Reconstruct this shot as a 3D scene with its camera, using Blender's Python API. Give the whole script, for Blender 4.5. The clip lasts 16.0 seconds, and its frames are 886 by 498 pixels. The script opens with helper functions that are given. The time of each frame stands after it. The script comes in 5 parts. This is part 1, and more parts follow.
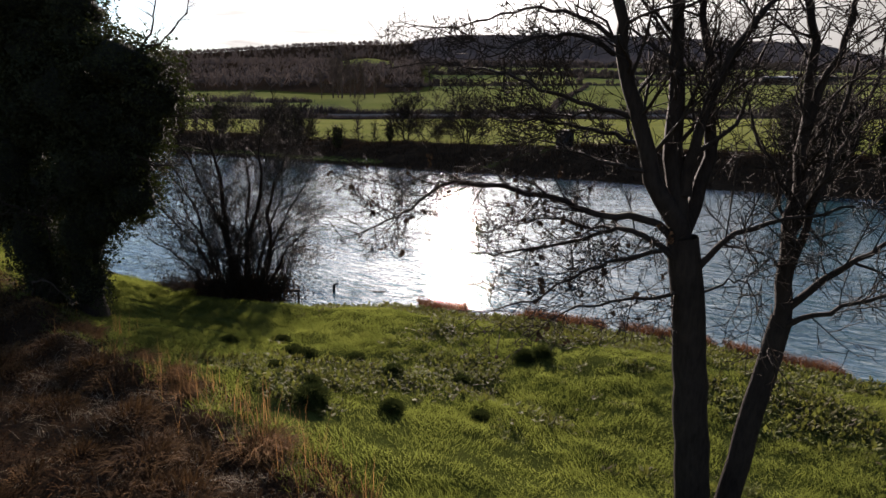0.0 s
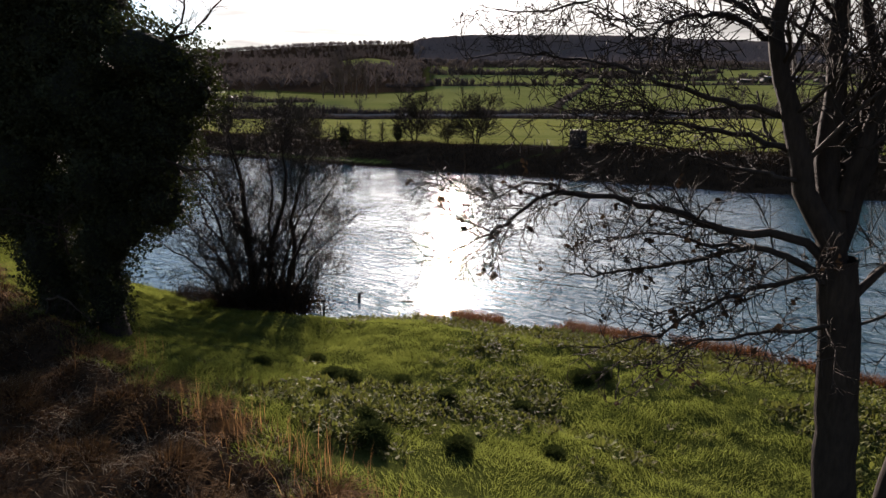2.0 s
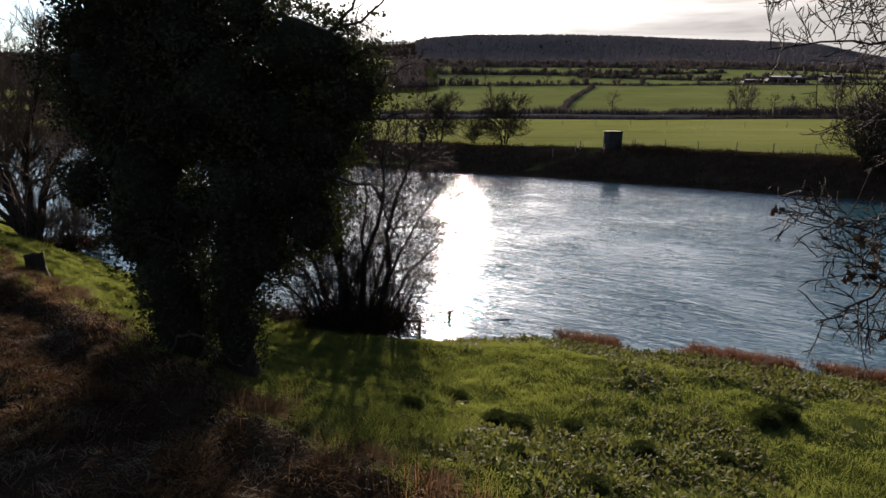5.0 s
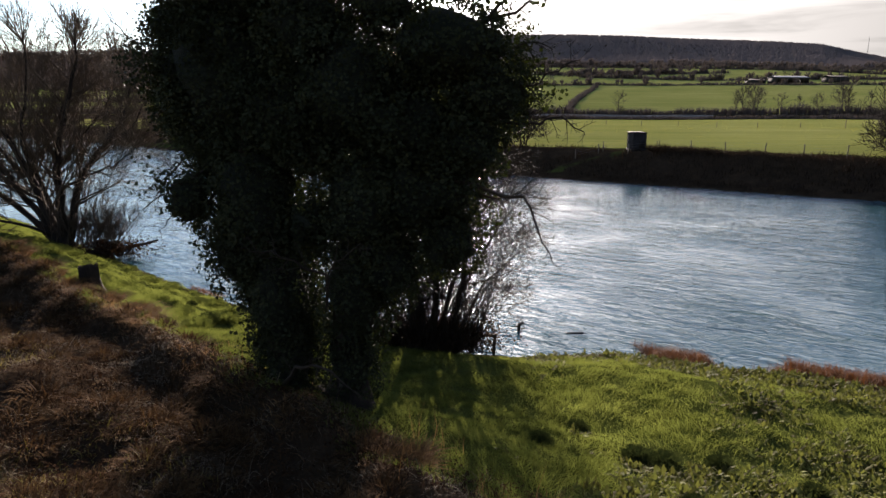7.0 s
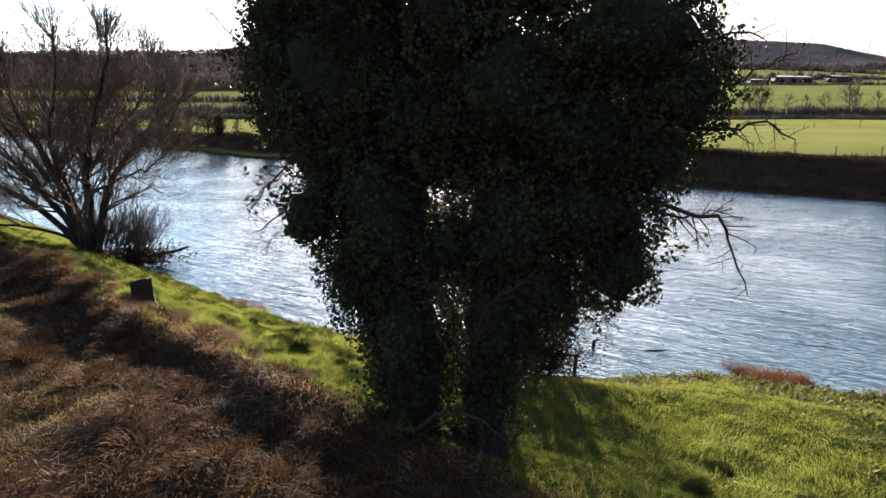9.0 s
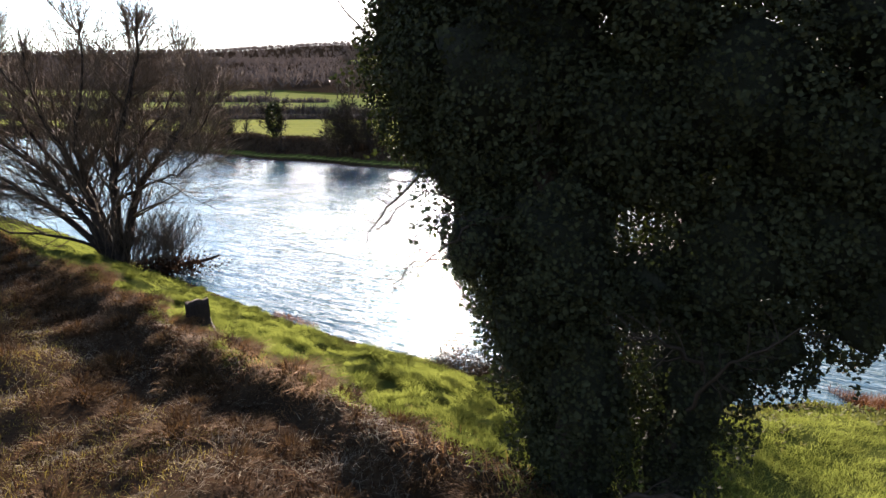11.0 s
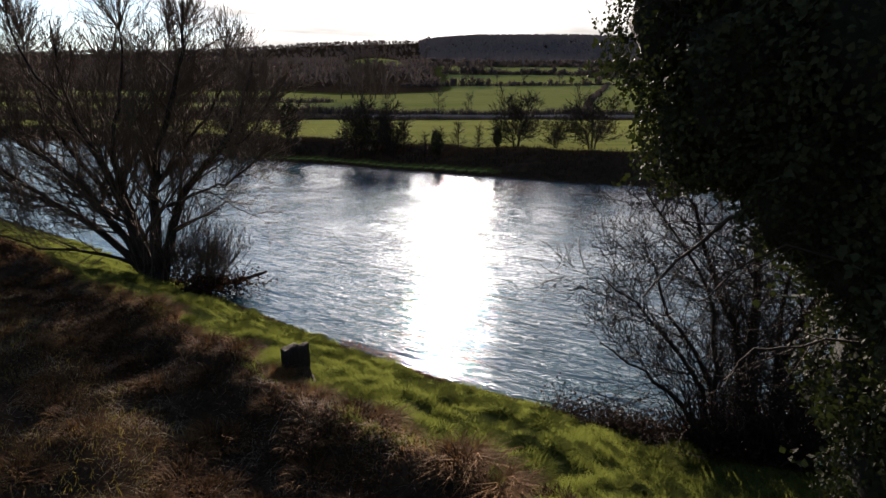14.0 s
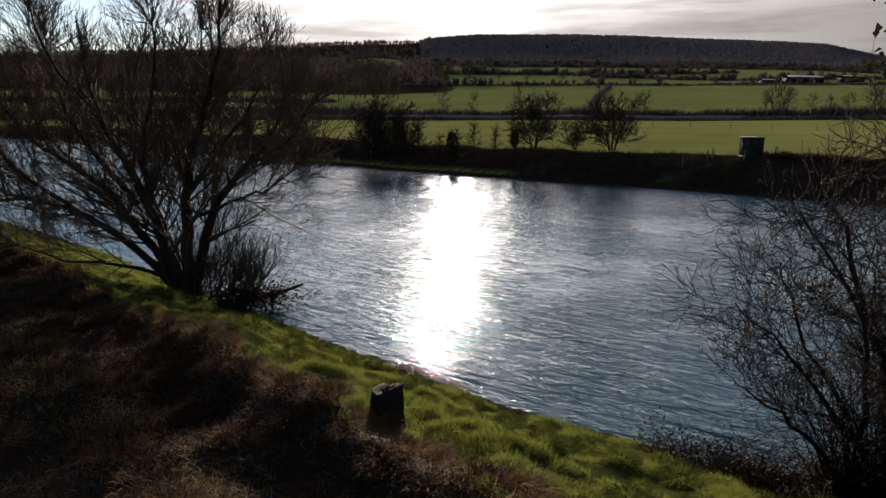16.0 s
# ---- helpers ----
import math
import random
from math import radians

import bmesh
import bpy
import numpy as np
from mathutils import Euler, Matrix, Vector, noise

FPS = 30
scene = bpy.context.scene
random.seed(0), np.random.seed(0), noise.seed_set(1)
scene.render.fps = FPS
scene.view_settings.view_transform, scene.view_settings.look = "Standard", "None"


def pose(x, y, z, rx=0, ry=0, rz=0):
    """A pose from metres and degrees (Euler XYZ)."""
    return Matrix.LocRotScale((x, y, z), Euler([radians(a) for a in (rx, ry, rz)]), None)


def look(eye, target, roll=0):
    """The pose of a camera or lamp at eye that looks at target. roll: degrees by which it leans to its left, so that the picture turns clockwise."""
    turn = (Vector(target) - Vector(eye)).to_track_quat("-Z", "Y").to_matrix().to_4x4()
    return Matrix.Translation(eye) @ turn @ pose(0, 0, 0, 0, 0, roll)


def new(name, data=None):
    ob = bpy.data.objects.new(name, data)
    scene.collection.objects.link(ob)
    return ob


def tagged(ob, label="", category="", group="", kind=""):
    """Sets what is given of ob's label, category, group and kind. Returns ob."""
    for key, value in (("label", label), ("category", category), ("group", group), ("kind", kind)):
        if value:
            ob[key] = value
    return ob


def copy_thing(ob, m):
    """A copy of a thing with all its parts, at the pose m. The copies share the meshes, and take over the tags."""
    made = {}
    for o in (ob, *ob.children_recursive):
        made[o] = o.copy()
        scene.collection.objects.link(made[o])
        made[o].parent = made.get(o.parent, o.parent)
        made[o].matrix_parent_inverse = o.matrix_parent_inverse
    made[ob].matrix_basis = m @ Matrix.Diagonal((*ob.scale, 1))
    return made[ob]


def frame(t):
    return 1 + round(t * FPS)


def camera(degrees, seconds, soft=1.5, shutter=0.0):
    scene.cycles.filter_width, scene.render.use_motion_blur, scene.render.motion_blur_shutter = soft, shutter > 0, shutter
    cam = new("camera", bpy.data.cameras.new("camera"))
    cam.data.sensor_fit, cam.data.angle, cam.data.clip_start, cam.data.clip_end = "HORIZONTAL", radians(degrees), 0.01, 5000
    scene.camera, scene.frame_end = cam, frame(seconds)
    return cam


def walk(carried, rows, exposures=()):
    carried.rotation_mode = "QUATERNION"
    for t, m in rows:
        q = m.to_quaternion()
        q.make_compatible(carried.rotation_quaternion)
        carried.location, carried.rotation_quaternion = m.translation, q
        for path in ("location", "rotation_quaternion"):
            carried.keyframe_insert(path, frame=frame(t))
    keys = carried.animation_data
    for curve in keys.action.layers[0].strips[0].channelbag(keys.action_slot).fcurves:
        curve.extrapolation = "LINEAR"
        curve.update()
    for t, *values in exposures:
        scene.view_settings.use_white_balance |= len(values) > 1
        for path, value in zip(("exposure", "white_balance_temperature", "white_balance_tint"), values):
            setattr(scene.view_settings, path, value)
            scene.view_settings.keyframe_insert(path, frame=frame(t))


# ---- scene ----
cam = camera(72.0, 16.0)
PITCH = -13.06
ROWS = [
    (0.0, -0.000, -0.000, 9.040),
    (0.5, -0.378, 0.373, 9.002),
    (1.0, -0.744, 0.678, 9.023),
    (1.5, -1.134, 1.158, 9.009),
    (2.0, -1.517, 1.732, 8.989),
    (2.5, -1.934, 2.254, 8.993),
    (3.0, -2.568, 2.706, 9.008),
    (3.5, -3.357, 3.107, 8.999),
    (4.0, -4.243, 3.451, 8.997),
    (4.5, -5.057, 3.800, 9.017),
    (7.0, -8.698, 5.656, 9.084),
    (7.5, -9.391, 6.080, 9.107),
    (8.0, -10.057, 6.498, 9.120),
    (8.5, -10.734, 6.959, 9.119),
    (9.0, -11.394, 7.412, 9.122),
    (9.5, -12.040, 7.868, 9.162),
    (10.0, -12.688, 8.362, 9.155),
    (12.5, -15.917, 11.192, 9.192),
    (13.0, -16.487, 11.680, 9.224),
    (13.5, -17.054, 12.178, 9.253),
    (14.0, -17.615, 12.712, 9.257),
    (14.5, -18.166, 13.217, 9.296),
    (15.0, -18.692, 13.771, 9.274),
    (15.5, -19.302, 14.339, 9.278),
    (16.0, -20.000, 14.783, 9.335),
]
EXPOSURES = [(t, e, 6950, 23) for t, e in ((0.0, 1.95), (4.5, 1.88), (7.0, 2.25), (8.5, 2.8), (10.0, 3.38), (12.5, 2.5), (14.5, 1.62), (16.0, 1.3))]
walk(cam, [(t, pose(x, y, z, 90 + PITCH, 0, 0)) for t, x, y, z in ROWS], EXPOSURES)

# ---- world and sun ----
SUN_UP, SUN_EAST = 14.0, 0.8
sun_dir = Vector((math.sin(radians(SUN_EAST)) * math.cos(radians(SUN_UP)), math.cos(radians(SUN_EAST)) * math.cos(radians(SUN_UP)), math.sin(radians(SUN_UP))))
lamp = bpy.data.lights.new("sun", "SUN")
lamp.energy, lamp.angle, lamp.color = 4.8, radians(0.53), (1.0, 0.94, 0.84)
new("sun", lamp).matrix_world = look(sun_dir * 100, (0, 0, 0))


class Nodes:
    """Short hand for building a node tree."""

    def __init__(self, tree):
        self.tree = tree

    def add(self, kind, inputs=None):
        n = self.tree.nodes.new(kind)
        for k, v in (inputs or {}).items():
            if isinstance(v, bpy.types.NodeSocket):
                self.tree.links.new(v, n.inputs[k])
            else:
                n.inputs[k].default_value = v
        return n

    def math(self, op, a, b=0.0, clamp=False):
        n = self.add("ShaderNodeMath", {0: a, 1: b})
        n.operation, n.use_clamp = op, clamp
        return n.outputs[0]

    def noise(self, vec, scale, detail=4.0, rough=0.55, dist=0.0):
        return self.add("ShaderNodeTexNoise", {"Vector": vec, "Scale": scale, "Detail": detail, "Roughness": rough, "Distortion": dist}).outputs["Fac"]

    def ramp(self, fac, stops):
        n = self.add("ShaderNodeValToRGB", {"Fac": fac})
        cr = n.color_ramp
        while len(cr.elements) < len(stops):
            cr.elements.new(0.5)
        for e, (p, c) in zip(cr.elements, stops):
            e.position, e.color = p, (*c, 1) if len(c) == 3 else c
        return n.outputs["Color"]

    def mix(self, fac, a, b):
        n = self.add("ShaderNodeMix")
        n.data_type = "RGBA"
        for i, v in ((0, fac), (6, a), (7, b)):
            if isinstance(v, bpy.types.NodeSocket):
                self.tree.links.new(v, n.inputs[i])
            else:
                n.inputs[i].default_value = v if i == 0 else (*v, 1)
        return n.outputs[2]

    def maprange(self, v, a, b, c, d):
        n = self.add("ShaderNodeMapRange", {0: v, 1: a, 2: b, 3: c, 4: d})
        n.interpolation_type = "SMOOTHSTEP"
        return n.outputs[0]


def build_world():
    w = bpy.data.worlds.new("world")
    scene.world = w
    w.use_nodes = True
    t = w.node_tree
    t.nodes.clear()
    N = Nodes(t)
    sky = N.add("ShaderNodeTexSky")
    sky.sky_type, sky.sun_disc = "NISHITA", False
    sky.sun_elevation, sky.sun_rotation = radians(SUN_UP), radians(SUN_EAST)
    sky.air_density, sky.dust_density, sky.ozone_density = 1.0, 0.1, 2.0
    way = N.add("ShaderNodeTexCoord").outputs["Generated"]
    sep = N.add("ShaderNodeSeparateXYZ", {0: way})
    up = N.math("MAXIMUM", sep.outputs[2], 0.0)
    # cloud deck on a plane overhead
    flat = N.math("ADD", up, 0.10)
    u = N.math("DIVIDE", sep.outputs[0], flat)
    v = N.math("DIVIDE", sep.outputs[1], flat)
    vec = N.add("ShaderNodeCombineXYZ", {0: N.math("MULTIPLY", u, 0.55), 1: v, 2: 3.7}).outputs[0]
    big = N.noise(vec, 0.42, 6.0, 0.55, 0.3)
    small = N.noise(vec, 1.9, 5.0, 0.6, 0.2)
    dens = N.math("ADD", N.math("MULTIPLY", big, 0.8), N.math("MULTIPLY", small, 0.2))
    east = N.math("MULTIPLY", sep.outputs[0], 0.34)
    cover = N.maprange(N.math("ADD", dens, N.math("MULTIPLY", sep.outputs[0], 0.5)), 0.34, 0.46, 0.0, 1.0)
    cover = N.math("MULTIPLY", cover, N.maprange(up, 0.16, 0.38, 1.0, 0.05))
    thick = N.maprange(N.math("ADD", dens, east), 0.44, 0.58, 1.0, 0.62)
    dot = N.add("ShaderNodeVectorMath", {0: way, 1: tuple(sun_dir)})
    dot.operation = "DOT_PRODUCT"
    dot = dot.outputs["Value"]
    dot = N.math("MAXIMUM", dot, 0.0)
    glow = N.math("ADD", N.math("MULTIPLY", N.math("POWER", dot, 26.0), 0.55), N.math("MULTIPLY", N.math("POWER", dot, 180.0), 2.0))
    broad = N.math("MULTIPLY", N.math("POWER", dot, 3.0), 0.55)
    low = N.math("MULTIPLY", N.maprange(up, 0.11, 0.30, 0.6, 3.6), N.maprange(up, 0.55, 0.95, 1.0, 0.5))
    bright = N.math("MULTIPLY", N.math("MULTIPLY", N.math("ADD", glow, N.math("ADD", broad, 0.05)), thick), low)
    layer = N.add("ShaderNodeCombineXYZ", {0: N.math("MULTIPLY", sep.outputs[0], 3.0), 1: N.math("MULTIPLY", sep.outputs[1], 3.0), 2: N.math("MULTIPLY", up, 34.0)}).outputs[0]
    streak = N.noise(layer, 1.0, 5.0, 0.55, 0.4)
    bright = N.math("MULTIPLY", bright, N.maprange(streak, 0.34, 0.64, 0.62, 1.18))
    cloud = N.mix(1.0, (0, 0, 0), (0.95, 1.0, 0.95))
    skyb = N.add("ShaderNodeBackground", {"Color": sky.outputs[0], "Strength": 0.068})
    cloudb = N.add("ShaderNodeBackground", {"Color": cloud, "Strength": bright})
    m = N.add("ShaderNodeMixShader", {0: cover, 1: skyb.outputs[0], 2: cloudb.outputs[0]})
    out = N.add("ShaderNodeOutputWorld")
    t.links.new(m.outputs[0], out.inputs[0])


build_world()

# ---- materials ----
def material(name):
    m = bpy.data.materials.new(name)
    m.use_nodes = True
    m.node_tree.nodes.clear()
    N = Nodes(m.node_tree)
    out = N.add("ShaderNodeOutputMaterial")
    return m, N, out


def finish(N, out, shader):
    N.tree.links.new(shader, out.inputs["Surface"])


def leaf_material(name, dark, light, through_part=0.45, rough=0.5, gloss=0.3, tint=None):
    """Thin leaves and blades: light passes through in part; each island has its own shade."""
    m, N, out = material(name)
    rnd = N.add("ShaderNodeNewGeometry").outputs["Random Per Island"]
    pos = N.add("ShaderNodeTexCoord").outputs["Object"]
    patch = N.noise(pos, 0.7, 5.0, 0.65)
    f = N.math("ADD", N.math("MULTIPLY", rnd, 0.6), N.math("MULTIPLY", N.maprange(patch, 0.38, 0.62, 0, 1), 0.4))
    mid = tuple((a + b) / 2 for a, b in zip(dark, light))
    col = N.ramp(f, [(0.0, dark), (0.5, mid), (1.0, light)])
    p = N.add("ShaderNodeBsdfPrincipled", {"Base Color": col, "Roughness": rough, "Specular IOR Level": gloss})
    tcol = N.mix(1.0, col, col) if tint is None else N.mix(0.55, col, tint)
    tr = N.add("ShaderNodeBsdfTranslucent", {"Color": tcol})
    mixed = N.add("ShaderNodeMixShader", {0: through_part, 1: p.outputs[0], 2: tr.outputs[0]})
    finish(N, out, mixed.outputs[0])
    return m


def bark_material(name, dark, light, scale=6.0):
    m, N, out = material(name)
    pos = N.add("ShaderNodeTexCoord").outputs["Object"]
    stretched = N.add("ShaderNodeMapping", {0: pos, 3: (1.0, 1.0, 0.25)}).outputs[0]
    a = N.noise(stretched, scale * 3, 6.0, 0.65)
    b = N.noise(pos, scale * 0.25, 3.0)
    f = N.math("ADD", N.math("MULTIPLY", a, 0.6), N.math("MULTIPLY", b, 0.4))
    col = N.ramp(f, [(0.3, dark), (0.7, light)])
    bump = N.add("ShaderNodeBump", {"Height": a, "Strength": 0.6, "Distance": 0.03})
    p = N.add("ShaderNodeBsdfPrincipled", {"Base Color": col, "Roughness": 0.9, "Specular IOR Level": 0.06, "Normal": bump.outputs[0]})
    finish(N, out, p.outputs[0])
    return m


def plain_material(name, dark, light, scale, rough=0.8, metal=0.0, bump_by=0.01):
    m, N, out = material(name)
    pos = N.add("ShaderNodeTexCoord").outputs["Object"]
    a = N.noise(pos, scale, 6.0, 0.6)
    b = N.noise(pos, scale * 8, 4.0, 0.6)
    f = N.math("ADD", N.math("MULTIPLY", a, 0.65), N.math("MULTIPLY", b, 0.35))
    col = N.ramp(f, [(0.32, dark), (0.68, light)])
    bump = N.add("ShaderNodeBump", {"Height": b, "Strength": 0.5, "Distance": bump_by})
    p = N.add("ShaderNodeBsdfPrincipled", {"Base Color": col, "Roughness": rough, "Metallic": metal, "Specular IOR Level": 0.12, "Normal": bump.outputs[0]})
    finish(N, out, p.outputs[0])
    return m


def ground_material():
    """cover: 0 bare brown earth and dead bracken, 1 green pasture, 0.5 rough mix."""
    m, N, out = material("ground")
    pos = N.add("ShaderNodeTexCoord").outputs["Object"]
    cover = N.add("ShaderNodeAttribute")
    cover.attribute_name = "cover"
    cover = cover.outputs["Fac"]
    n1 = N.noise(pos, 0.9, 6.0, 0.6)
    n2 = N.noise(pos, 14.0, 6.0, 0.7)
    n3 = N.noise(pos, 0.02, 5.0, 0.6)
    n4 = N.noise(N.add("ShaderNodeMapping", {0: pos, 3: (0.02, 0.12, 0.05)}).outputs[0], 1.0, 6.0, 0.65)
    n5 = N.noise(N.add("ShaderNodeMapping", {0: pos, 3: (0.03, 0.45, 0.05)}).outputs[0], 1.0, 5.0, 0.65)
    n4 = N.math("ADD", N.math("MULTIPLY", n4, 0.45), N.math("MULTIPLY", n5, 0.55))
    green = N.ramp(N.math("ADD", N.math("MULTIPLY", n4, 0.65), N.math("MULTIPLY", n3, 0.35)), [(0.36, (0.14, 0.15, 0.038)), (0.5, (0.215, 0.212, 0.06)), (0.62, (0.285, 0.265, 0.09))])
    green = N.mix(N.maprange(n2, 0.35, 0.7, 0.0, 0.45), green, (0.06, 0.08, 0.02))
    # dark green under the near grass: shade between the blades, put into the colour
    gap_shade = N.mix(n2, (0.022, 0.03, 0.008), (0.055, 0.06, 0.016))
    green = N.mix(N.maprange(cover, 0.78, 0.92, 0.0, 1.0), gap_shade, green)
    brown = N.ramp(N.math("ADD", N.math("MULTIPLY", n1, 0.5), N.math("MULTIPLY", n2, 0.5)), [(0.3, (0.012, 0.008, 0.006)), (0.5, (0.026, 0.017, 0.011)), (0.72, (0.06, 0.036, 0.02))])
    edge = N.math("ADD", cover, N.math("MULTIPLY", N.math("SUBTRACT", n1, 0.5), 0.5))
    col = N.mix(N.maprange(edge, 0.35, 0.65, 0.0, 1.0), brown, green)
    hb = N.math("ADD", N.math("MULTIPLY", n2, 0.05), N.math("MULTIPLY", n1, 0.15))
    bump = N.add("ShaderNodeBump", {"Height": hb, "Strength": 0.8, "Distance": 1.0})
    p = N.add("ShaderNodeBsdfDiffuse", {"Color": col, "Roughness": 0.6, "Normal": bump.outputs[0]})
    finish(N, out, p.outputs[0])
    return m


def water_material():
    m, N, out = material("river_water")
    pos = N.add("ShaderNodeTexCoord").outputs["Object"]
    # ripples lie across the current, which runs along the banks
    turned = N.add("ShaderNodeMapping", {0: pos, 2: (0, 0, radians(33))}).outputs[0]
    turned = N.add("ShaderNodeMapping", {0: turned, 3: (0.36, 1.2, 1.0)}).outputs[0]
    a = N.noise(turned, 0.75, 3.0, 0.5, 0.8)
    b = N.noise(turned, 2.3, 3.0, 0.55, 0.7)
    b = N.math("SUBTRACT", 1.0, N.math("MULTIPLY", N.math("ABSOLUTE", N.math("SUBTRACT", b, 0.5)), 2.0))
    c = N.noise(pos, 9.0, 2.0, 0.5)
    calm = N.maprange(N.noise(pos, 0.09, 3.0), 0.35, 0.65, 0.5, 1.2)
    h = N.math("ADD", N.math("MULTIPLY", a, 0.165), N.math("ADD", N.math("MULTIPLY", b, 0.052), N.math("MULTIPLY", c, 0.006)))
    h = N.math("MULTIPLY", h, calm)
    bump = N.add("ShaderNodeBump", {"Height": h, "Strength": 1.0, "Distance": 1.0})
    p = N.add("ShaderNodeBsdfPrincipled", {"Base Color": (0.016, 0.045, 0.055, 1), "Roughness": 0.03, "IOR": 1.333, "Specular IOR Level": 0.5, "Normal": bump.outputs[0]})
    finish(N, out, p.outputs[0])
    return m


M_GROUND = ground_material()
M_WATER = water_material()
M_GRASS = leaf_material("grass", (0.018, 0.028, 0.008), (0.118, 0.124, 0.032), 0.42, 0.75, 0.0, (0.145, 0.172, 0.03))
M_OLIVE = leaf_material("olive_grass", (0.05, 0.04, 0.008), (0.19, 0.145, 0.026), 0.4, 0.7, 0.08)
M_MEADOW = leaf_material("meadow_grass", (0.13, 0.135, 0.03), (0.17, 0.165, 0.04), 0.4, 0.8, 0.03, (0.22, 0.21, 0.045))
M_TUSSOCK = leaf_material("tussock_grass", (0.012, 0.017, 0.006), (0.042, 0.052, 0.014), 0.25, 0.9, 0.0)
M_STRAW = leaf_material("dead_grass", (0.04, 0.027, 0.016), (0.22, 0.172, 0.112), 0.12, 0.7, 0.04)
M_BRACKEN = leaf_material("dead_bracken", (0.007, 0.0045, 0.0035), (0.052, 0.025, 0.011), 0.12, 0.85, 0.01)
M_CLUMP = leaf_material("dead_clump", (0.012, 0.006, 0.004), (0.092, 0.050, 0.020), 0.25, 0.85, 0.02)
M_KEYS = leaf_material("withered_keys", (0.012, 0.008, 0.006), (0.045, 0.028, 0.016), 0.12, 0.9, 0.03)
M_TAWNY = leaf_material("tawny_grass", (0.042, 0.020, 0.009), (0.25, 0.135, 0.052), 0.38, 0.8, 0.04)
M_SEDGE = leaf_material("rust_sedge", (0.034, 0.013, 0.005), (0.135, 0.050, 0.014), 0.35, 0.7, 0.1)
M_WEED = leaf_material("broad_weeds", (0.026, 0.015, 0.008), (0.100, 0.112, 0.026), 0.22, 0.7, 0.03, (0.15, 0.165, 0.03))
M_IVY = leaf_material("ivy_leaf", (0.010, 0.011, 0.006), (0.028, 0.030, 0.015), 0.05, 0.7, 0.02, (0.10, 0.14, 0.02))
# near-black colour of the added hulls, for the shaded inside of the ivy
M_IVYCORE = plain_material("ivy_filler", (0.005, 0.006, 0.004), (0.016, 0.017, 0.010), 7.0, 0.9, 0.0, 0.08)
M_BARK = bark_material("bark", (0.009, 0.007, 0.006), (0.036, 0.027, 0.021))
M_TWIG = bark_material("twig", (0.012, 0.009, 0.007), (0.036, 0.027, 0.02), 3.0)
M_WILLOW = bark_material("willow_twig", (0.036, 0.026, 0.019), (0.098, 0.071, 0.048), 3.0)
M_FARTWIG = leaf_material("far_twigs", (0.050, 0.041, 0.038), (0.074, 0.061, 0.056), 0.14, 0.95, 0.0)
# distant conifers: base colour raised to imitate haze over the hill
M_CONIFER_HAZED = leaf_material("conifer_hazed", (0.125, 0.104, 0.098), (0.155, 0.130, 0.120), 0.45, 0.95, 0.0)
M_WOOD = bark_material("weathered_wood", (0.05, 0.04, 0.03), (0.16, 0.13, 0.10), 5.0)
M_DARKWOOD = bark_material("wet_dark_wood", (0.012, 0.010, 0.008), (0.04, 0.032, 0.026), 5.0)
M_SHED = plain_material("shed_tin", (0.010, 0.009, 0.009), (0.026, 0.022, 0.02), 1.5, 0.85, 0.0)
M_ROOF = plain_material("barn_roof_tin", (0.06, 0.065, 0.075), (0.12, 0.125, 0.14), 0.5, 0.7, 0.0)
M_BARN = plain_material("barn_cladding", (0.012, 0.012, 0.012), (0.03, 0.028, 0.026), 0.6, 0.85)
M_STONE = plain_material("field_stone", (0.06, 0.055, 0.05), (0.2, 0.18, 0.17), 2.0, 0.9)
M_WIRE = plain_material("wire", (0.08, 0.08, 0.08), (0.16, 0.15, 0.14), 4.0, 0.5, 0.8)

# ---- mesh helpers ----
def mesh_of(name, verts, faces, smooth=False):
    """A mesh from arrays: verts (n, 3), faces a list of arrays (m, 3) or (m, 4)."""
    me = bpy.data.meshes.new(name)
    verts = np.asarray(verts, dtype=np.float32)
    faces = [np.asarray(f, dtype=np.int32) for f in faces if len(f)]
    me.vertices.add(len(verts))
    me.vertices.foreach_set("co", verts.ravel())
    loops = np.concatenate([f.ravel() for f in faces])
    sizes = np.concatenate([np.full(len(f), f.shape[1], dtype=np.int32) for f in faces])
    starts = np.concatenate([[0], np.cumsum(sizes)[:-1]]).astype(np.int32)
    me.loops.add(len(loops))
    me.loops.foreach_set("vertex_index", loops)
    me.polygons.add(len(sizes))
    me.polygons.foreach_set("loop_start", starts)
    if smooth:
        me.polygons.foreach_set("use_smooth", np.ones(len(sizes), dtype=bool))
    me.update(calc_edges=True)
    return me


def part(name, me, mat, parent=None, label=""):
    """Links a mesh as one object, under its thing where there is one."""
    me.name = name
    if mat is not None and not me.materials:
        me.materials.append(mat)
    ob = new(name, me)
    ob.parent = parent
    if label:
        ob["label"] = label
    return ob


def thing(name, place, label, category, group="", kind=""):
    ob = new(name)
    ob.empty_display_size = 0.2
    ob.matrix_basis = pose(*place)
    return tagged(ob, label, category, group, kind)


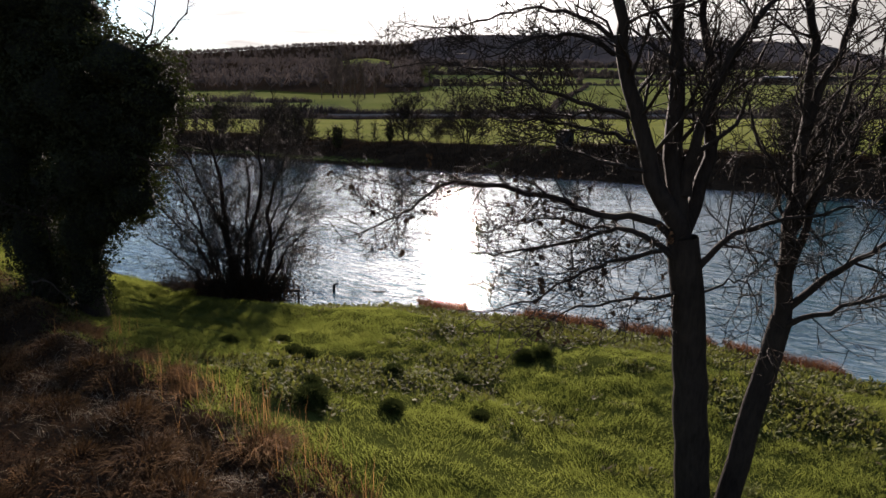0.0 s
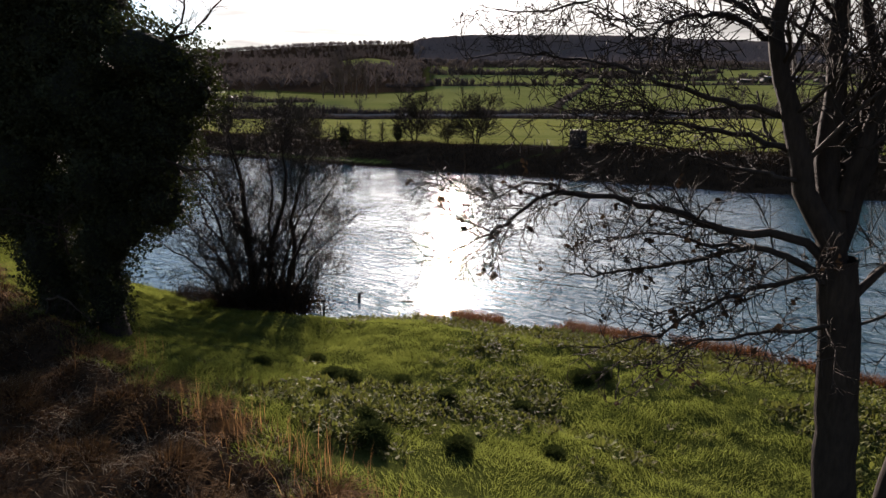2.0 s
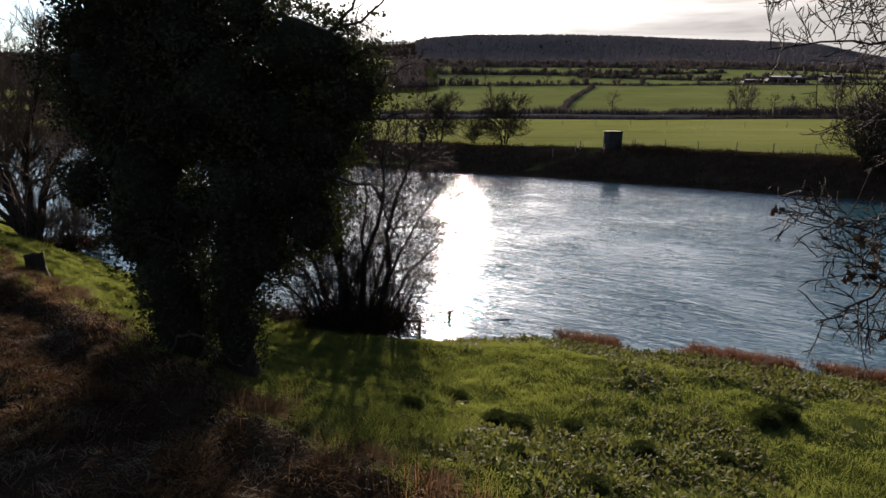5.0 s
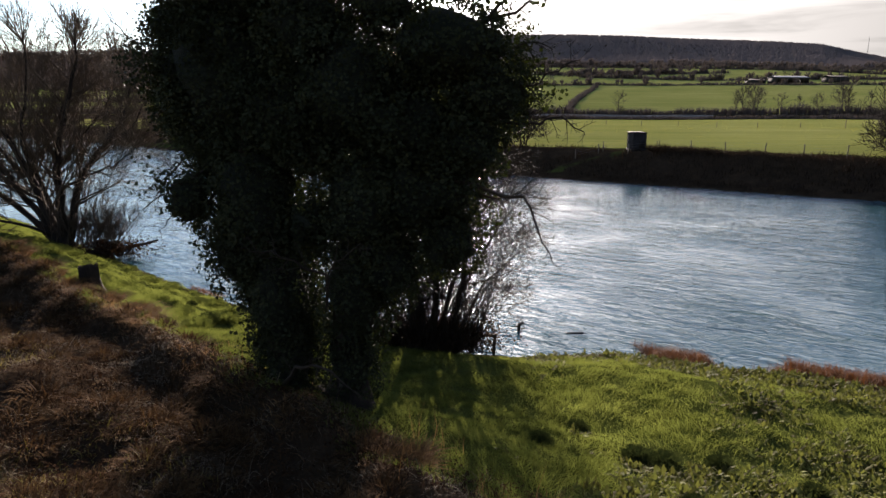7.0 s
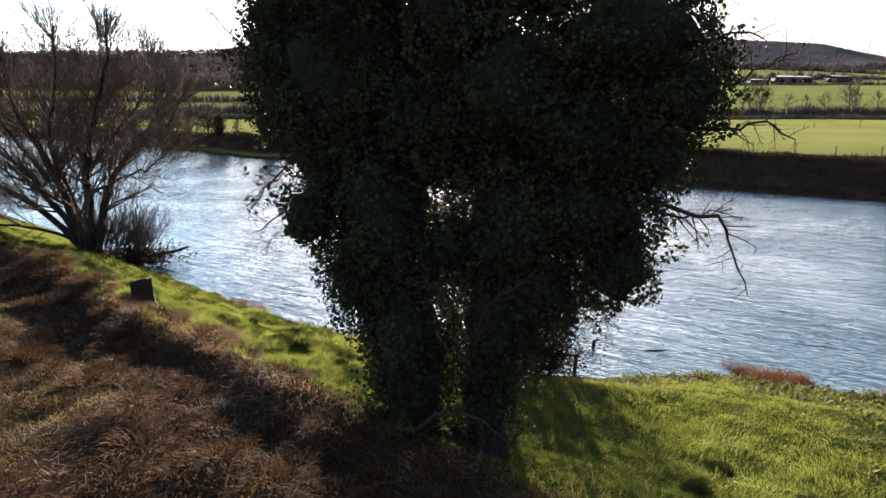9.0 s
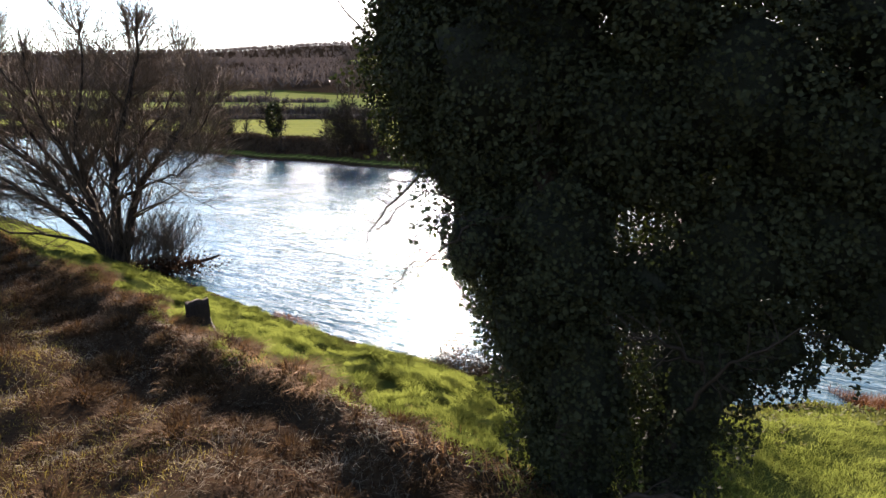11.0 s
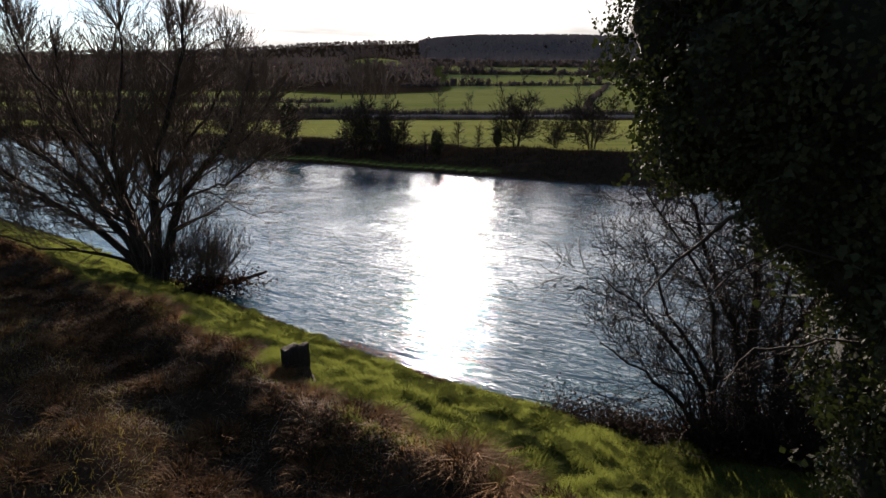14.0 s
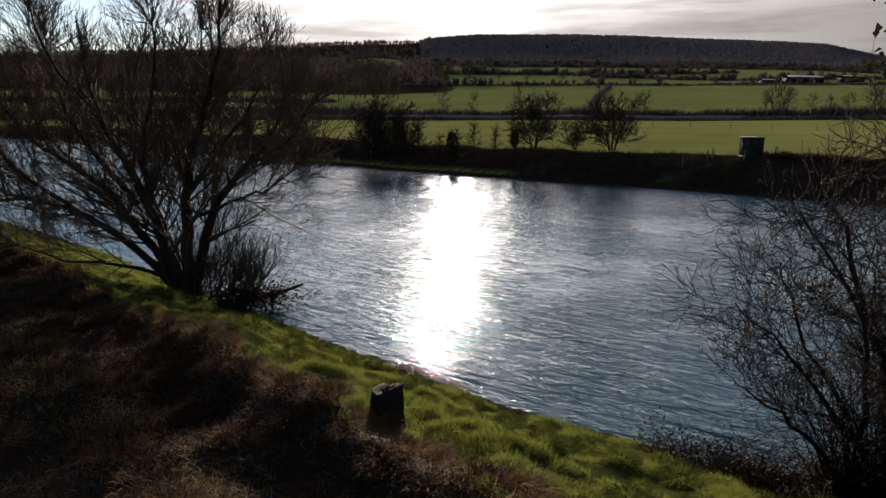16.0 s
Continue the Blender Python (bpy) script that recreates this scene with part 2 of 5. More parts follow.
class Batch:
    """Collects tubes and sheets for one mesh."""

    def __init__(self):
        self.v, self.q, self.t, self.n = [], [], [], 0

    def add(self, v, quads=None, tris=None):
        v = np.asarray(v, dtype=float).reshape(-1, 3)
        if quads is not None and len(quads):
            self.q.append(np.asarray(quads) + self.n)
        if tris is not None and len(tris):
            self.t.append(np.asarray(tris) + self.n)
        self.v.append(v)
        self.n += len(v)

    def tube(self, pts, rads, sides=5):
        pts, rads = np.asarray(pts, float), np.asarray(rads, float)
        n = len(pts)
        tang = np.gradient(pts, axis=0)
        tang /= np.linalg.norm(tang, axis=1)[:, None] + 1e-9
        ref = np.array([0.31, 0.17, 0.93]) if abs(tang[0][2]) < 0.9 else np.array([0.95, 0.2, 0.1])
        a = np.cross(tang, ref)
        a /= np.linalg.norm(a, axis=1)[:, None] + 1e-9
        b = np.cross(tang, a)
        ang = np.arange(sides) * 2 * np.pi / sides
        ring = a[:, None, :] * np.cos(ang)[None, :, None] + b[:, None, :] * np.sin(ang)[None, :, None]
        v = (pts[:, None, :] + ring * rads[:, None, None]).reshape(-1, 3)
        i, j = np.meshgrid(np.arange(n - 1), np.arange(sides), indexing="ij")
        k = (j + 1) % sides
        quads = np.stack([i * sides + j, i * sides + k, (i + 1) * sides + k, (i + 1) * sides + j], -1).reshape(-1, 4)
        self.add(v, quads)

    def mesh(self, name, smooth=True):
        return mesh_of(name, np.concatenate(self.v), [np.concatenate(x) for x in (self.q, self.t) if x], smooth)


def smoothstep(a, b, x):
    t = np.clip((x - a) / (b - a), 0, 1)
    return t * t * (3 - 2 * t)


def lattice(x, y, seed):
    """Hash of whole-number places, 0 to 1."""
    n = (x * 374761393 + y * 668265263 + seed * 1442695041) & 0x7FFFFFFF
    n = ((n ^ (n >> 13)) * 1274126177) & 0x7FFFFFFF
    return ((n ^ (n >> 16)) & 0xFFFF) / 65535.0


def rough(x, y, size, seed):
    """Smooth value noise of the given size, -1 to 1."""
    x, y = np.asarray(x, float) / size, np.asarray(y, float) / size
    xi, yi = np.floor(x).astype(np.int64), np.floor(y).astype(np.int64)
    fx, fy = x - xi, y - yi
    fx, fy = fx * fx * (3 - 2 * fx), fy * fy * (3 - 2 * fy)
    a, b = lattice(xi, yi, seed), lattice(xi + 1, yi, seed)
    c, d = lattice(xi, yi + 1, seed), lattice(xi + 1, yi + 1, seed)
    return ((a * (1 - fx) + b * fx) * (1 - fy) + (c * (1 - fx) + d * fx) * fy) * 2 - 1


# ---- the lie of the land ----
NEAR_X = (-3500, -150, -60, -42, -32, -26, -22, -17.7, -15, -12, -9, -6, -2.2, 1, 3.5, 5.4, 7.3, 10, 12.4, 14.7, 30, 80, 3500)
NEAR_Y = (1400, 140, 68, 54, 45, 39.5, 36, 32.6, 31, 28.9, 27.5, 27.0, 27.4, 26.1, 25.6, 24.6, 23.8, 22.6, 20.4, 18.9, 10, -20, -2000)
FAR_X = (-3500, -150, -93, -82, -48, -36, -27, -14, -5, 4, 12, 19, 29, 41, 60, 100, 3500)
FAR_Y = (1600, 205, 162, 153, 122, 115, 107.5, 98.5, 92.5, 87, 81.8, 77, 69, 62, 52, 30, -1800)
CREST_X = (-3500, -60, -42, -33, -28.5, -24, -20.3, -17.5, -14.5, -12, -10, -7.6, -4.6, -1.6, 0.5, 5, 12, 30, 3500)
CREST_Y = (1370, 60, 45, 36.7, 32.6, 28.3, 24.6, 22.3, 19.6, 17.5, 15.8, 13.8, 11.6, 8.8, 6.7, 2.4, -3, -15, -2020)
RIDGE_A = (-2.0, -0.69, -0.41, -0.162, -0.039, -0.033, 0.045, 0.278, 0.455, 0.587, 0.631, 0.69, 2.0)
RIDGE_Z = (170, 181, 193, 213, 224, 230, 243, 238, 231, 215, 194, 170, 140)


def shore_near(x):
    return np.interp(x, NEAR_X, NEAR_Y)


def shore_far(x):
    return np.interp(x, FAR_X, FAR_Y)


def crest(x):
    return np.interp(x, CREST_X, CREST_Y)


def height(x, y):
    x, y = np.asarray(x, float), np.asarray(y, float)
    ys, yf, yc = shore_near(x), shore_far(x), crest(x)
    # near bank: shore to crest, and the shelf behind it
    s = (ys - y) / np.maximum(ys - yc, 0.5)
    right = np.interp(s, (0, 0.06, 0.1, 0.2, 0.5, 0.57, 0.66, 0.84, 1), (0, 0.05, 0.12, 0.29, 0.40, 0.50, 0.60, 0.86, 1))
    left = np.interp(s, (0, 0.1, 0.26, 0.4, 0.55, 0.7, 1), (0, 0.05, 0.19, 0.40, 0.60, 0.79, 1))
    w = smoothstep(-8, -15, x)
    top = np.interp(x, (-40, -25, -17, -6, 0, 6, 40), (2.45, 2.75, 3.15, 3.2, 2.9, 2.4, 2.2))
    back = np.maximum(yc - y + 0.45 * rough(x, y * 0.3, 1.9, 22) + 0.2 * rough(x, y * 0.3, 0.8, 23), 0)
    near = (right * (1 - w) + left * w) * top
    near = near + np.where(back > 0, (0.33 * smoothstep(0, 0.8, back) - 0.30 * smoothstep(0.8, 2.0, back)) * np.maximum(0.72 + 0.75 * rough(x, y * 0.2, 2.8, 21) + 0.35 * rough(x, y * 0.3, 1.2, 24), 0.08) + 0.18 * smoothstep(2.5, 6, back) + 0.05 * np.minimum(back, 60), 0)
    r1, r2, r3 = rough(x, y, 1.6, 1), rough(x, y, 0.85, 2), rough(x, y, 4.5, 3)
    grassy = (0.085 + 0.04 * w) * r1 + (0.07 + 0.13 * w) * r2 + 0.12 * r3
    brown = 0.19 * r1 + 0.14 * r2 + 0.16 * r3
    brow = np.exp(-((back - 0.75) / 0.75) ** 2) * (y < yc + 0.6) * smoothstep(2, -4, x)
    brown = brown + brow * (0.10 + 0.16 * rough(x, y, 1.3, 18) + 0.10 * r2)
    f = smoothstep(0.92, 1.06, s)
    near = near + (grassy * (1 - f) + brown * f) * smoothstep(0.02, 0.25, s) * smoothstep(-3, 4, y)
    # far bank and the valley side
    d = (y - yf) * 0.78
    lip = 3.6 + 0.35 * rough(x, y, 23, 5)
    bank = np.interp(d, (0, 0.8, 2.2, 4.2, 8.5, 12), (0, 0.35, 0.55, 1.5, 3.35, 3.6)) * lip / 3.6 + 0.2 * rough(x, y, 3.0, 6) * smoothstep(0.5, 3, d) * smoothstep(14, 8, d)
    ramp = 1.2 + 0.62 * (x - 5.5)
    bank = bank + 0.22 * np.exp(-((d - ramp - 0.4) / 0.7) ** 2) * smoothstep(4, 6.5, x) * smoothstep(18, 15, x)
    far = y
    az = x / np.maximum(y, 50)
    valley = np.interp(far, (0, 300, 345, 690, 1000, 1400), (0, 0, 1.6, 29, 56, 94))
    ridge = np.interp(az, RIDGE_A, RIDGE_Z)
    hill = smoothstep(1350, 2250, far) * (ridge - 98) - smoothstep(2250, 3500, far) * 120
    swell = (2.2 * rough(x, y, 160, 7) + 6 * rough(x, y, 420, 8) * smoothstep(500, 1100, far)) * smoothstep(320, 520, far)
    swell = swell + 13 * np.exp(-((az + 0.118) / 0.05) ** 2) * smoothstep(1180, 1420, far) * smoothstep(1950, 1500, far)
    land = bank + (valley + hill + swell) * (y > 60)
    bed = -1.3 * np.minimum(1, np.minimum(np.maximum(y - ys, 0), np.maximum(yf - y, 0)) / 2.5)
    return np.where(y <= ys, near, np.where(y >= yf, land, bed))


def spread(lo, hi, fine_lo, fine_hi, step, growth=1.09):
    """Grid lines, fine in the middle and wider and wider outward."""
    mid = list(np.arange(fine_lo, fine_hi + 1e-6, step))
    s, a, b = step, [], []
    p = fine_lo
    while p > lo:
        s *= growth
        p -= s
        a.append(max(p, lo))
    s, p = step, fine_hi
    while p < hi:
        s = min(s * growth, 60 if p < 2600 else 400)
        p += s
        b.append(min(p, hi))
    return np.array(a[::-1] + mid + b)


def clearing(x, y):
    """Small pale fields among the woods of the valley side."""
    az = x / np.maximum(y, 50) + 0.006 * rough(x, y, 60, 20)
    low = smoothstep(-0.170, -0.160, az) * smoothstep(-0.070, -0.080, az) * smoothstep(1150, 1180, y) * smoothstep(1440, 1400, y)
    brow = smoothstep(-0.155, -0.145, az) * smoothstep(-0.042, -0.05, az) * smoothstep(2040, 2080, y) * smoothstep(2330, 2300, y)
    return np.maximum(low, brow)


def cover_of(x, y):
    """1 pasture and riverside grass, 0 bracken, woods and bare banks."""
    ys, yf, yc = shore_near(x), shore_far(x), crest(x)
    near = smoothstep(-0.9, 0.5, y - yc + 0.8 * rough(x, y, 2.5, 11)) * smoothstep(0.1, 0.8, ys - y)
    near = near * 0.74
    near = np.maximum(near, 0.42 * smoothstep(4, 9, yc - y + 3 * rough(x, y, 5, 15)))
    d = (y - yf) * 0.78
    far = smoothstep(8.5, 11, d + 1.5 * rough(x, y, 6, 12))
    far = np.maximum(far, 0.85 * smoothstep(0.5, 1.0, d) * smoothstep(3.4, 2.4, d) * smoothstep(-6, -12, x + 3 * rough(x, y, 9, 17)))
    ramp = d - (1.2 + 0.62 * (x - 5.5)) + 0.5 * rough(x, y, 1.7, 19)
    far = np.maximum(far, 0.54 * smoothstep(1.1, 0.4, np.abs(ramp - 0.7)) * smoothstep(4, 5.5, x) * smoothstep(19, 16, x))
    far = np.where((y > 302) & (y < 338), 0.25, far)
    wood = smoothstep(1330, 1420, y + 60 * rough(x, y, 130, 13))
    left_wood = smoothstep(0.0, -0.06, x / np.maximum(y, 50)) * smoothstep(560, 620, y + 50 * rough(x, y, 90, 16)) * (rough(x, y, 260, 14) < 0.35)
    far = far * (1 - wood) * (1 - left_wood)
    far = np.maximum(far, clearing(x, y))
    return np.where(y <= ys, near, np.where(y >= yf, far, 0))


def build_ground():
    xs = spread(-3600, 3600, -46, 18, 0.32)
    ys = spread(-1500, 47, 4, 46.8, 0.3, 1.07)
    ys = np.concatenate([ys[ys < 47], np.arange(47, 136, 1.1), spread(136, 4200, 136, 137, 1.0, 1.05)])
    X, Y = np.meshgrid(xs, ys)
    Z = height(X, Y)
    v = np.stack([X, Y, Z], -1).reshape(-1, 3)
    nx, ny = len(xs), len(ys)
    i, j = np.meshgrid(np.arange(ny - 1), np.arange(nx - 1), indexing="ij")
    q = np.stack([i * nx + j, i * nx + j + 1, (i + 1) * nx + j + 1, (i + 1) * nx + j], -1).reshape(-1, 4)
    me = mesh_of("ground", v, [q], True)
    at = me.attributes.new("cover", "FLOAT", "POINT")
    at.data.foreach_set("value", cover_of(X, Y).ravel().astype(np.float32))
    tagged(part("ground", me, M_GROUND), "grassy river banks, pasture fields and wooded valley side", "ground", kind="structure")
    # river surface, a strip between the two banks and a little under them
    xs = spread(-3400, 3400, -60, 60, 1.0, 1.12)
    lo, hi = shore_near(xs) - 1.6, shore_far(xs) + 2.0
    rows = np.linspace(0, 1, 24)[:, None]
    Y = lo[None, :] * (1 - rows) + hi[None, :] * rows
    X = np.broadcast_to(xs, Y.shape)
    v = np.stack([X, Y, np.zeros_like(Y)], -1).reshape(-1, 3)
    nx = len(xs)
    i, j = np.meshgrid(np.arange(23), np.arange(nx - 1), indexing="ij")
    q = np.stack([i * nx + j, i * nx + j + 1, (i + 1) * nx + j + 1, (i + 1) * nx + j], -1).reshape(-1, 4)
    tagged(part("water", mesh_of("water", v, [q], True), M_WATER), "rippled grey-blue river water glittering in low sun", "river", kind="structure")


build_ground()

# ---- bare trees ----
def bend(p, direction, length, n, rng, wobble, lift):
    """A wandering line from p."""
    d = np.array(direction, float)
    d /= np.linalg.norm(d)
    out = [np.array(p, float)]
    for _ in range(n):
        d = d + rng.normal(0, wobble, 3) + np.array([0, 0, lift])
        d /= np.linalg.norm(d)
        out.append(out[-1] + d * length / n)
    return np.array(out)


def shoots(line, r0, count, rng, lo=0.2, angle=(30, 65), length=1.0, up=0.3, flat=None):
    """Starts and headings of side shoots along a line."""
    res = []
    n = len(line) - 1
    for k in range(count):
        f = lo + (1 - lo) * (k + rng.random()) / count
        x = f * n
        i = min(int(x), n - 1)
        p = line[i] + (line[i + 1] - line[i]) * (x - i)
        t = line[i + 1] - line[i]
        t = t / (np.linalg.norm(t) + 1e-9)
        side = rng.normal(0, 1, 3)
        if flat is not None:
            side = side * flat
        side -= t * side.dot(t)
        side /= np.linalg.norm(side) + 1e-9
        a = radians(rng.uniform(*angle))
        d = t * math.cos(a) + side * math.sin(a) + np.array([0, 0, up])
        res.append((p, d / np.linalg.norm(d), length * (1.05 - 0.6 * f) * rng.uniform(0.6, 1.25), r0 * (1.0 - 0.55 * f)))
    return res


def clothe(twigs, line, r_base, r_tip, rng, spec, lift, wobble=0.12, depth=0, start=0.2):
    """Side shoots of a limb, and theirs, as far as spec goes: rows of (count per metre, length, angle, sides)."""
    if depth >= len(spec):
        return
    per_m, length, angle, sides, up = spec[depth]
    total = np.linalg.norm(np.diff(line, axis=0), axis=1).sum()
    count = max(1, int(total * per_m + rng.random()))
    for p, d, l, r in shoots(line, r_base, count, rng, 0.15 if depth else start, angle, length, up):
        n = 4 if l > 1.2 else 3 if l > 0.6 else 2
        sub = bend(p, d, l, n, rng, wobble, lift)
        r = max(min(r * 0.5, l * 0.022), r_tip)
        twigs.tube(sub, np.linspace(r, max(r * 0.35, r_tip * 0.7), n + 1), sides)
        clothe(twigs, sub, r, r_tip, rng, spec, lift, wobble, depth + 1)


def spline(points, n):
    """A smooth line through a few points."""
    p = np.array(points, float)
    t = np.linspace(0, len(p) - 1, n)
    out = []
    for x in t:
        i = min(int(x), len(p) - 2)
        f = x - i
        a, b = p[max(i - 1, 0)], p[i]
        c, d = p[i + 1], p[min(i + 2, len(p) - 1)]
        out.append(0.5 * (2 * b + (c - a) * f + (2 * a - 5 * b + 4 * c - d) * f * f + (3 * b - a - 3 * c + d) * f ** 3))
    return np.array(out)


def limb(tree, name, base, points, r0, r1, mat, rng, sides=8, jitter=0.03):
    """A main limb as a part of its own; gives its line back."""
    line = spline(points, max(6, int(3 * len(points))))
    line[1:-1] += rng.normal(0, jitter, (len(line) - 2, 3))
    b = Batch()
    f = np.linspace(0, 1, len(line))
    b.tube(line - np.array(base), r0 + (r1 - r0) * f ** 0.95, sides)
    part(name, b.mesh(name), mat, tree)
    return line


def riverside_trees():
    """The two leafless trees on the slope, forking from breast height up."""
    rng = np.random.default_rng(4)
    z1, z2 = float(height(4.7, 10.1)) - 0.1, float(height(5.4, 10.4)) - 0.1
    spec = [(3.0, 1.8, (30, 74), 5, 0.12), (5.2, 0.9, (30, 68), 3, 0.08), (5.5, 0.4, (30, 65), 3, 0.05)]
    # upright tree
    base = (4.7, 10.1, z1)
    tree = thing("bare_tree", base, "tall leafless dark-barked tree forking on the grassy river slope", "tree", "trees on the slope")
    tw = Batch()
    flare = [(4.72, 10.1, z1 - 0.3), (4.68, 10.1, z1 + 0.5), (4.50, 10.1, 3.4), (4.38, 10.1, 4.65), (4.19, 10.1, 6.11), (4.05, 10.1, 6.9)]
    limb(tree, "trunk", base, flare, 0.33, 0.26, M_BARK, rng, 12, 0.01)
    arms = [
        ([(4.02, 10.1, 6.9), (3.41, 10.1, 8.05), (3.04, 10.1, 9.31), (2.75, 10.0, 10.42), (2.5, 9.9, 12.0), (2.3, 9.8, 13.5)], 0.18, 0.035),
        ([(4.02, 10.15, 6.9), (3.87, 10.3, 8.5), (3.80, 10.3, 9.85), (3.72, 10.4, 11.2), (3.7, 10.5, 13.8)], 0.20, 0.04),
        ([(4.10, 10.2, 6.7), (4.52, 10.5, 8.01), (4.52, 10.6, 9.41), (4.34, 10.7, 10.73), (4.3, 10.8, 12.6)], 0.15, 0.03),
        ([(4.03, 10.1, 7.6), (4.12, 9.9, 8.6), (4.47, 9.8, 9.89), (5.03, 9.8, 10.62), (5.6, 9.8, 11.6)], 0.11, 0.025),
        ([(4.3, 10.05, 6.3), (4.79, 10.0, 6.92), (5.79, 9.9, 7.26), (6.6, 9.7, 7.5)], 0.07, 0.015),
        ([(4.0, 10.2, 8.2), (4.9, 10.6, 8.7), (5.4, 10.9, 9.6), (5.7, 11.0, 10.9)], 0.05, 0.012),
        ([(4.35, 10.0, 5.9), (4.75, 9.9, 6.2), (5.1, 9.8, 6.1), (5.4, 9.8, 5.6)], 0.025, 0.008),
        ([(4.3, 10.1, 6.3), (4.8, 10.3, 6.7), (5.3, 10.4, 6.6), (5.7, 10.4, 6.1)], 0.028, 0.008),
    ]
    for pts, r0, r1 in arms:
        line = limb(tree, "limb", base, pts, r0, r1, M_BARK, rng, 7)
        clothe(tw, line - np.array(base), r0 * 0.5, 0.0085, rng, spec, 0.03, 0.17)
    # long limbs that reach out over the slope towards the river
    reach = [
        ([(4.08, 10.1, 6.75), (3.61, 10.2, 7.16), (2.95, 10.6, 7.18), (2.51, 10.9, 7.26), (1.82, 11.1, 7.48), (1.08, 11.0, 7.65), (0.47, 10.9, 7.75), (-0.04, 10.8, 7.68), (-0.49, 10.7, 7.37), (-0.94, 10.6, 7.10), (-1.43, 10.5, 6.90)], 0.075, 0.012),
        ([(0.47, 10.9, 7.75), (-0.14, 11.0, 7.88), (-0.87, 11.1, 7.64), (-1.34, 11.2, 7.75)], 0.022, 0.008),
        ([(4.12, 10.1, 6.45), (3.71, 10.1, 6.71), (3.40, 10.4, 6.89), (3.14, 10.7, 6.93), (2.80, 11.1, 6.71), (2.34, 11.4, 6.50), (1.72, 11.6, 6.36), (1.06, 11.6, 6.25), (0.62, 11.7, 6.22)], 0.065, 0.012),
        ([(3.14, 10.7, 6.93), (2.73, 11.3, 6.87), (2.19, 11.9, 6.92), (1.69, 12.3, 6.73), (1.25, 12.5, 6.64)], 0.035, 0.01),
        ([(4.1, 10.05, 6.4), (3.68, 10.0, 6.68), (3.17, 9.9, 6.61), (2.61, 9.9, 6.48), (2.06, 9.9, 6.17), (1.40, 9.9, 5.82), (0.84, 10.0, 5.63)], 0.05, 0.01),
        ([(4.3, 10.05, 5.8), (4.03, 10.0, 5.94), (3.49, 10.1, 5.80), (2.93, 10.2, 5.70), (2.27, 10.3, 5.55), (1.74, 10.4, 5.17)], 0.045, 0.01),
        ([(3.33, 10.2, 8.39), (2.97, 11.0, 8.61), (2.53, 11.8, 8.68), (2.00, 12.5, 8.77), (1.25, 13.0, 8.76), (0.44, 13.6, 9.05)], 0.05, 0.01),
        ([(3.18, 10.3, 8.86), (2.67, 10.7, 9.05), (2.14, 11.0, 9.22), (1.58, 11.3, 9.44), (1.03, 12.0, 9.69), (0.52, 12.6, 9.81), (-0.05, 13.0, 9.95), (-1.12, 13.4, 9.86)], 0.048, 0.01),
        ([(2.88, 10.3, 9.89), (2.25, 10.0, 10.09), (1.65, 9.6, 10.11), (1.10, 9.2, 9.95), (0.56, 8.7, 9.71)], 0.045, 0.008),
        ([(2.82, 10.3, 10.11), (2.34, 10.9, 10.53), (1.78, 11.6, 10.77), (1.04, 12.4, 10.79), (0.18, 12.9, 10.59), (-0.86, 13.2, 10.74)], 0.042, 0.01),
        ([(2.67, 10.7, 9.05), (2.27, 11.6, 8.89), (1.66, 12.6, 9.05), (0.91, 13.2, 8.93)], 0.03, 0.01),
        ([(3.42, 10.1, 8.0), (3.04, 10.1, 8.05), (2.77, 10.9, 8.17), (2.44, 11.8, 8.29), (1.99, 12.4, 8.38), (1.49, 12.9, 8.22)], 0.04, 0.01),
    ]
    fine = [(5.0, 1.45, (30, 75), 4, 0.06), (7.0, 0.68, (30, 70), 3, 0.05), (6.0, 0.28, (30, 65), 3, 0.06)]
    low = Batch()
    for k, (pts, r0, r1) in enumerate(reach):
        line = limb(tree, "limb", base, pts, r0, r1, M_BARK, rng, 7, 0.025)
        clothe(low if k < 6 else tw, line - np.array(base), r0 * 0.6, 0.008, rng, fine, 0.0 if k < 6 else 0.05, 0.20)
    keys = Batch()
    tips = np.concatenate(low.v)
    for p in tips[rng.integers(0, len(tips), 95)]:
        m = int(rng.integers(2, 8))
        q = p + rng.normal(0, 0.03, (m, 3)) * np.array([1, 1, 1.6]) - np.array([0, 0, 0.06])
        scatter_leaves(keys, q, rng.uniform(0.05, 0.12, m), rng, None)
    tw.add(np.concatenate(low.v), np.concatenate(low.q))
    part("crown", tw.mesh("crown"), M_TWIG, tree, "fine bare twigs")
    part("withered_leaves", keys.mesh("withered_leaves", False), M_KEYS, tree, "few withered brown leaves hanging in bunches")
    # leaning tree
    base = (5.4, 10.4, z2)
    tree = thing("bare_tree", base, "leafless tree with a leaning trunk on the grassy river slope", "tree", "trees on the slope")
    tw = Batch()
    limb(tree, "trunk", base, [(5.25, 10.4, z2 - 0.3), (5.51, 10.4, 1.83), (5.83, 10.4, 3.84), (6.10, 10.4, 5.39)], 0.24, 0.19, M_BARK, rng, 12, 0.01)
